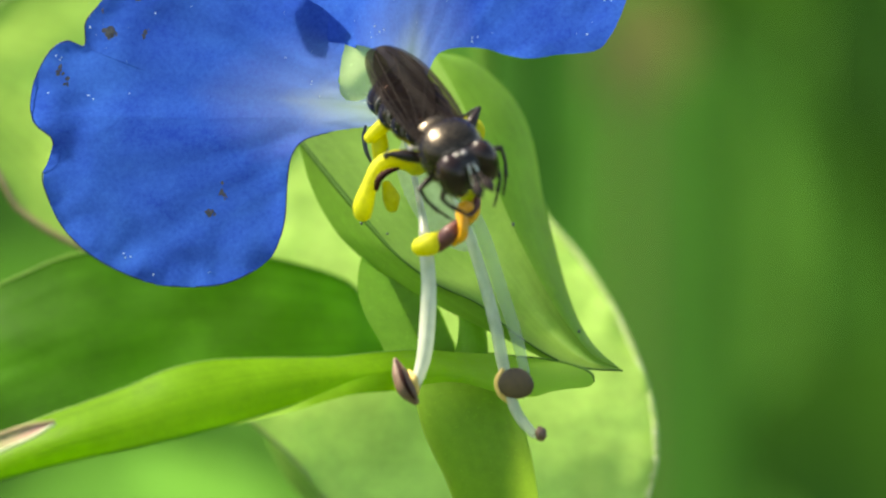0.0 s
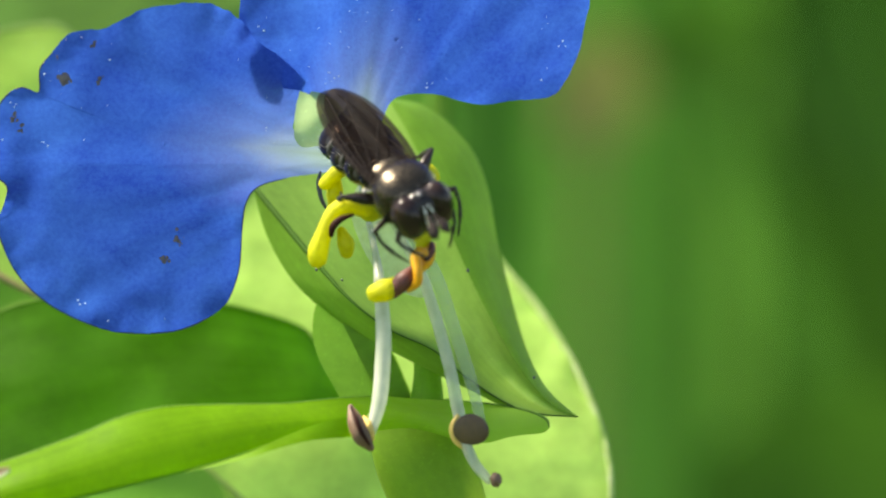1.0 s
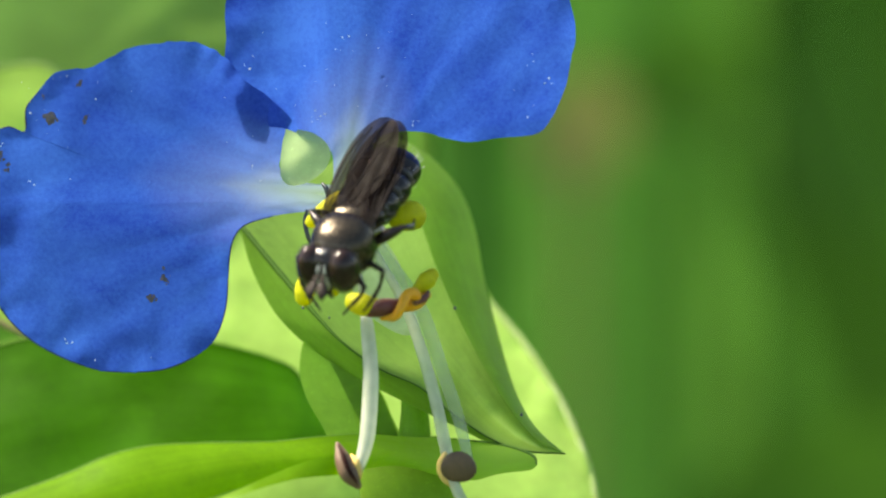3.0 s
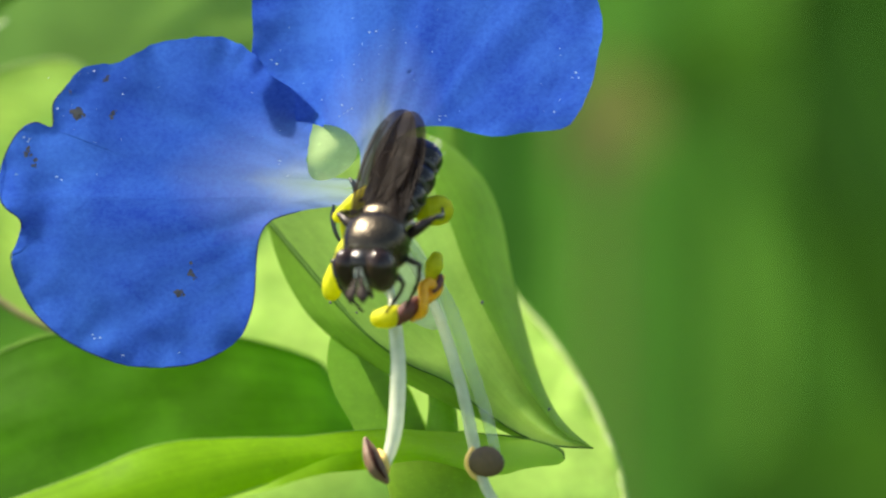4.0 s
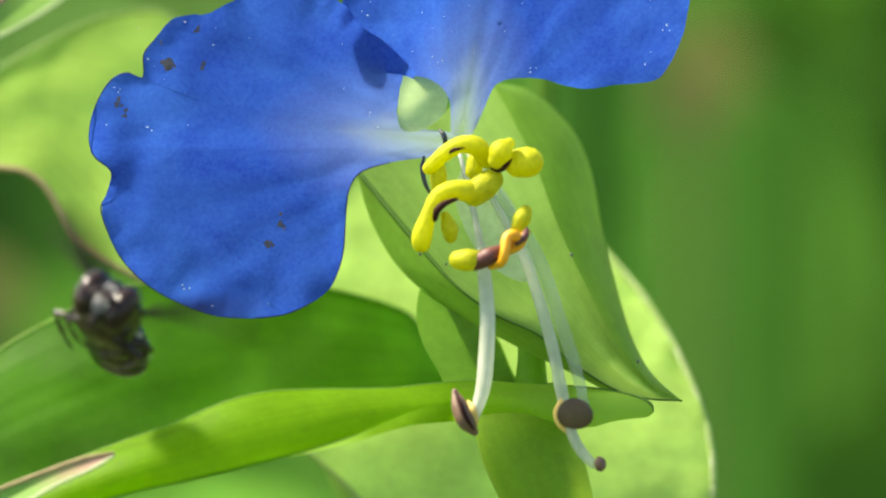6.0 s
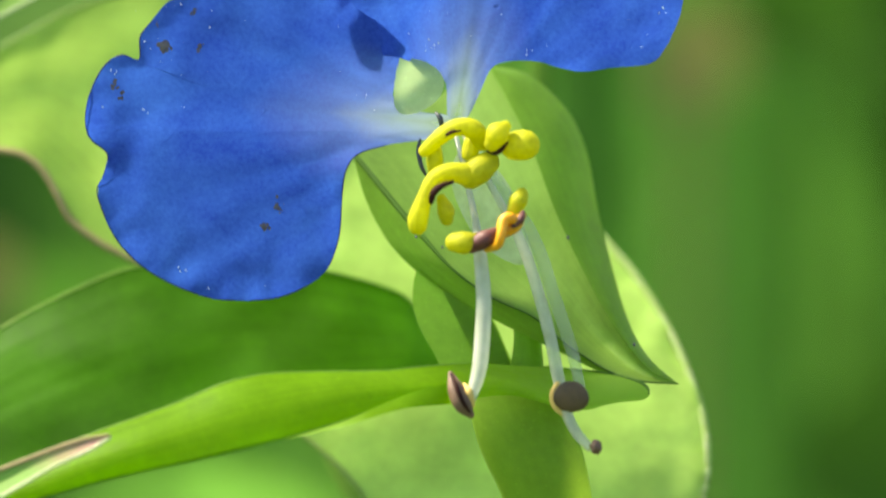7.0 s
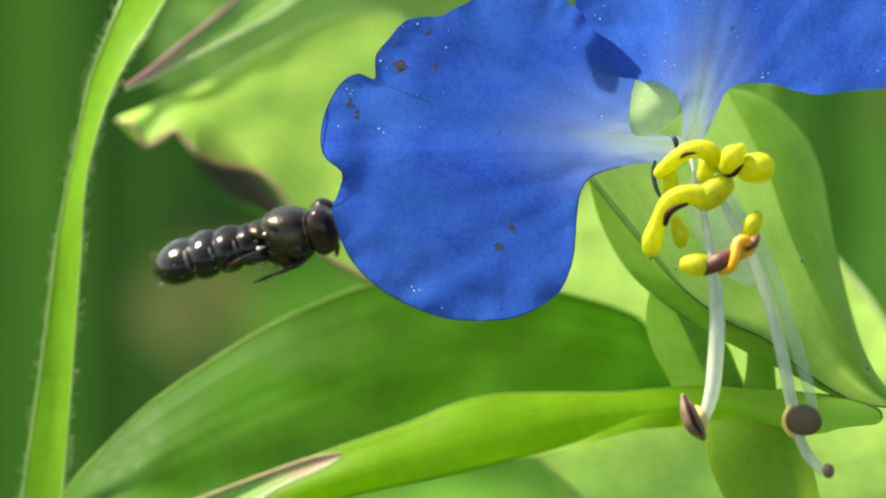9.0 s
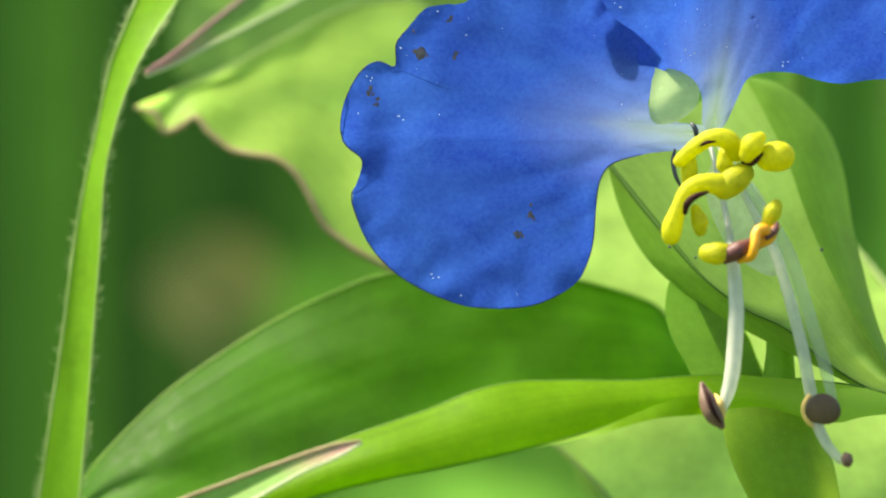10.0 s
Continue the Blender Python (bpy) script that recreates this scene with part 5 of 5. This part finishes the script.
def motions():
    """What moves: the fly with its wings and legs, the middle anther and the swaying broad leaf."""

    def fly_pose(at, ahead, back):
        y = Vector(ahead).normalized()
        z = Vector(back)
        z = (z - y * z.dot(y)).normalized()
        x = y.cross(z)
        m = Matrix((x, y, z)).transposed().to_4x4()
        return FLOWER @ Matrix.Translation(Vector(at) * MM) @ m

    rows = [
        (0.0, (3.30, 2.30, 5), (0.46, -0.55, 0.70), (-0.26, 0.78, 0.57)),
        (0.5, (3.33, 2.45, 5), (0.46, -0.54, 0.70), (-0.28, 0.78, 0.56)),
        (1.0, (3.28, 2.45, 5), (0.48, -0.54, 0.69), (-0.27, 0.78, 0.57)),
        (1.5, (2.92, 2.29, 5), (0.33, -0.55, 0.76), (-0.22, 0.78, 0.58)),
        (1.7, (2.34, 2.12, 5), (0.26, -0.61, 0.74), (-0.14, 0.76, 0.62)),
        (1.9, (2.08, 1.83, 5), (0.02, -0.69, 0.72), (-0.14, 0.71, 0.69)),
        (2.1, (1.66, 1.85, 5), (-0.18, -0.75, 0.64), (-0.26, 0.67, 0.70)),
        (2.3, (1.40, 1.99, 5), (-0.32, -0.73, 0.61), (-0.20, 0.67, 0.72)),
        (2.5, (1.47, 1.95, 5), (-0.40, -0.74, 0.55), (-0.34, 0.67, 0.66)),
        (2.7, (1.43, 1.92, 5), (-0.42, -0.71, 0.57), (-0.27, 0.69, 0.67)),
        (3.8, (2.04, 2.08, 5), (-0.18, -0.72, 0.68), (-0.08, 0.70, 0.69)),
        (4.1, (1.56, 1.70, 5), (-0.33, -0.78, 0.52), (-0.34, 0.62, 0.70)),
        (4.3, (1.45, 1.80, 5), (-0.38, -0.79, 0.47), (-0.30, 0.59, 0.75)),
        (4.5, (1.40, 1.75, 5), (-0.38, -0.82, 0.43), (-0.28, 0.56, 0.78)),
        (4.8, (1.38, 1.82, 5), (-0.47, -0.73, 0.50), (-0.26, 0.66, 0.70)),
        (4.97, (0.42, 2.05, 5), (-0.76, -0.54, 0.37), (-0.19, 0.85, 0.48)),
        (5.0, (0.42, 2.05, 5), (-0.76, -0.54, 0.37), (-0.19, 0.85, 0.48)),
        (5.03, (0.42, 2.05, 5), (-0.76, -0.54, 0.37), (-0.19, 0.85, 0.48)),
        (5.1, (-1.08, 0.63, 5), (-0.67, -0.62, 0.41), (-0.02, 0.56, 0.83)),
        (5.2, (-1.10, -1.10, 5), (-0.59, -0.42, 0.69), (0.16, 0.77, 0.61)),
        (5.3, (-1.10, -0.28, 5), (-0.92, -0.03, 0.39), (0.32, 0.50, 0.80)),
        (5.4, (-0.92, 0.40, 5), (-0.93, 0.11, 0.35), (0.36, 0.47, 0.81)),
        (5.5, (-1.17, 0.40, 5), (-0.97, 0.25, -0.06), (0.03, 0.32, 0.95)),
        (5.6, (-3.39, -1.36, 5), (-0.87, 0.44, 0.21), (0.42, 0.43, 0.80)),
        (5.7, (-7.35, -1.78, 5), (-0.70, 0.35, -0.62), (0.22, 0.86, 0.46)),
        (5.9, (-10.60, -1.60, 7), (-0.55, 0.40, 0.70), (0.5, 0.75, 0.0)),
        (6.2, (-7.24, -3.51, 12), (0.6, 0.1, 0.75), (0.2, 0.9, -0.2)),
        (6.5, (3.40, -4.20, 12), (0.92, 0.2, 0.2), (0.0, 0.85, 0.4)),
        (6.8, (15.60, -2.55, 8), (0.85, 0.37, -0.36), (-0.15, 0.87, 0.46)),
        (6.9, (21.50, -1.40, 6), (0.85, 0.4, -0.3), (-0.3, 0.75, 0.5)),
        (7.3, (27.64, 9.26, -10), (0.0, 0.5, -0.85), (0.0, 0.85, 0.5)),
        (7.8, (8.82, 24.19, -12), (-0.8, 0.1, -0.4), (0.0, 0.95, 0.2)),
        (8.1, (-7.50, 15.66, -8), (-0.3, -0.7, 0.6), (-0.2, 0.7, 0.6)),
        (8.3, (-8.60, 9.45, -5), (0.93, 0.10, -0.35), (0.0, 0.96, 0.28)),
        (8.4, (-10.75, 6.98, -3.2), (0.93, 0.16, -0.34), (0.0, 0.96, 0.28)),
        (8.5, (-14.12, 2.50, -2.0), (0.97, 0.14, -0.12), (-0.10, 0.96, 0.24)),
        (8.6, (-15.61, 0.82, -1.6), (0.97, 0.17, -0.12), (-0.14, 0.97, 0.20)),
        (8.7, (-16.77, -0.46, -1.6), (0.98, 0.10, -0.15), (-0.08, 0.97, 0.22)),
        (8.8, (-15.10, 0.36, -1.7), (0.96, 0.18, -0.15), (-0.12, 0.96, 0.24)),
        (8.9, (-13.97, 0.63, -2.2), (0.95, 0.20, -0.15), (-0.16, 0.95, 0.26)),
        (9.0, (-12.73, 0.45, -2.9), (0.96, 0.18, 0.10), (-0.20, 0.93, 0.30)),
        (9.1, (-12.38, 0.31, -3.1), (0.95, 0.19, 0.16), (-0.22, 0.92, 0.32)),
        (9.2, (-12.33, 1.22, -3.1), (0.94, 0.20, 0.18), (-0.22, 0.92, 0.32)),
        (9.3, (-15.05, 1.54, -1.5), (0.69, 0.12, 0.71), (-0.34, 0.92, 0.21)),
        (9.4, (-20.16, 2.12, 1.5), (0.86, 0.05, 0.51), (-0.16, 0.97, 0.18)),
        (9.5, (-22.05, 1.30, 3), (0.68, -0.10, 0.72), (-0.02, 0.98, 0.20)),
        (9.6, (-20.48, 0.11, 3.5), (0.72, -0.12, 0.68), (-0.02, 0.98, 0.20)),
        (9.7, (-14.50, -0.45, 4), (0.68, -0.20, 0.70), (-0.01, 0.98, 0.21)),
        (9.8, (-6.76, -1.30, 6), (0.67, -0.16, 0.73), (0.02, 0.98, 0.20)),
        (9.9, (2.70, -5.78, 6.5), (0.70, -0.16, 0.70), (0.00, 0.98, 0.18)),
        (10.0, (14.13, -11.05, 7), (0.85, -0.3, 0.4), (0.0, 0.85, 0.45)),
    ]
    walk(fly, [(t, fly_pose(at, ahead, back)) for t, at, ahead, back in rows])

    for wing, s in wings:
        hinge = (0.80 * s * MM, -0.28 * MM, 0.46 * MM)

        def at(turn, lift, twist=0.0):
            return pose(*hinge) @ pose(0, 0, 0, 0, 0, turn * s) @ pose(0, 0, 0, lift, twist * s, 0)

        rest, low = at(-5, -11.0 - 1.0 * s), at(-6, -5.0 - 1.0 * s)
        keys = [(0.0, rest), (4.8, rest), (5.0, at(-8, -14.0 - 0.6 * s)), (5.1, rest), (5.2, low), (5.4, low), (5.434, at(35, 5)), (5.467, at(70, -36))]
        beat = [(46, -32), (42, -102), (44, -94), (46, -32), (44, 40), (42, 32)]
        f = 1 + round(5.5 * FPS)
        step = 0
        while f <= 1 + 10 * FPS:
            turn, lift = beat[step % 6] if step else (88, -90 - 19 * s)
            keys.append(((f - 1) / FPS, at(turn, lift, 10 if step else 0)))
            f += 1
            step += 1
        walk(wing, keys)

    for ob, s, pair, hip in legs:
        h = Vector(hip) * MM
        fold, under, back = ((-118, 14, 0), (-112, 20, -10), (-10, 20, -24))[pair]
        spread = Matrix.Identity(4)
        tucked = Matrix.Translation(h) @ pose(0, 0, 0, fold, 0, 0) @ pose(0, 0, 0, 0, under * s, 0) @ pose(0, 0, 0, 0, 0, back * s) @ Matrix.Translation(-h)
        half = Matrix.Translation(h) @ pose(0, 0, 0, fold * 0.5, 0, 0) @ pose(0, 0, 0, 0, under * 0.5 * s, 0) @ pose(0, 0, 0, 0, 0, back * 0.5 * s) @ Matrix.Translation(-h)
        walk(ob, [(0.0, spread), (5.4, spread), (5.7, half), (6.1, tucked), (10.0, tucked)])

    def sway(u):
        return pose(u * MM, 0, 0)

    walk(big_leaf, [(0.0, sway(0.15)), (4.0, sway(0.13)), (5.7, sway(0.08)), (6.8, sway(0.02)), (7.5, sway(0)), (10.0, sway(0))])

    place = (MIDDLE - Vector(FOOT)) * MM

    def pull(u, v, w, roll):
        return Matrix.Translation(place + Vector((u, v, w)) * MM) @ pose(0, 0, 0, 0, 0, roll)

    walk(middle, [(0.0, pull(0.6, -0.25, 0.3, 18)), (1.0, pull(0.6, -0.25, 0.3, 18)), (1.5, pull(0.5, -0.2, 0.3, 12)), (1.8, pull(0.3, -0.1, 0.2, -10)), (2.7, pull(0.5, 0.1, 0.2, -22)),
                  (3.8, pull(0.3, -0.2, 0.2, 10)), (4.5, pull(0.3, 0.1, 0.3, 12)), (5.0, pull(0.2, 0.1, 0.3, 22)), (5.3, pull(0, 0, 0, 0)), (10.0, pull(0, 0, 0, 0))])


motions()
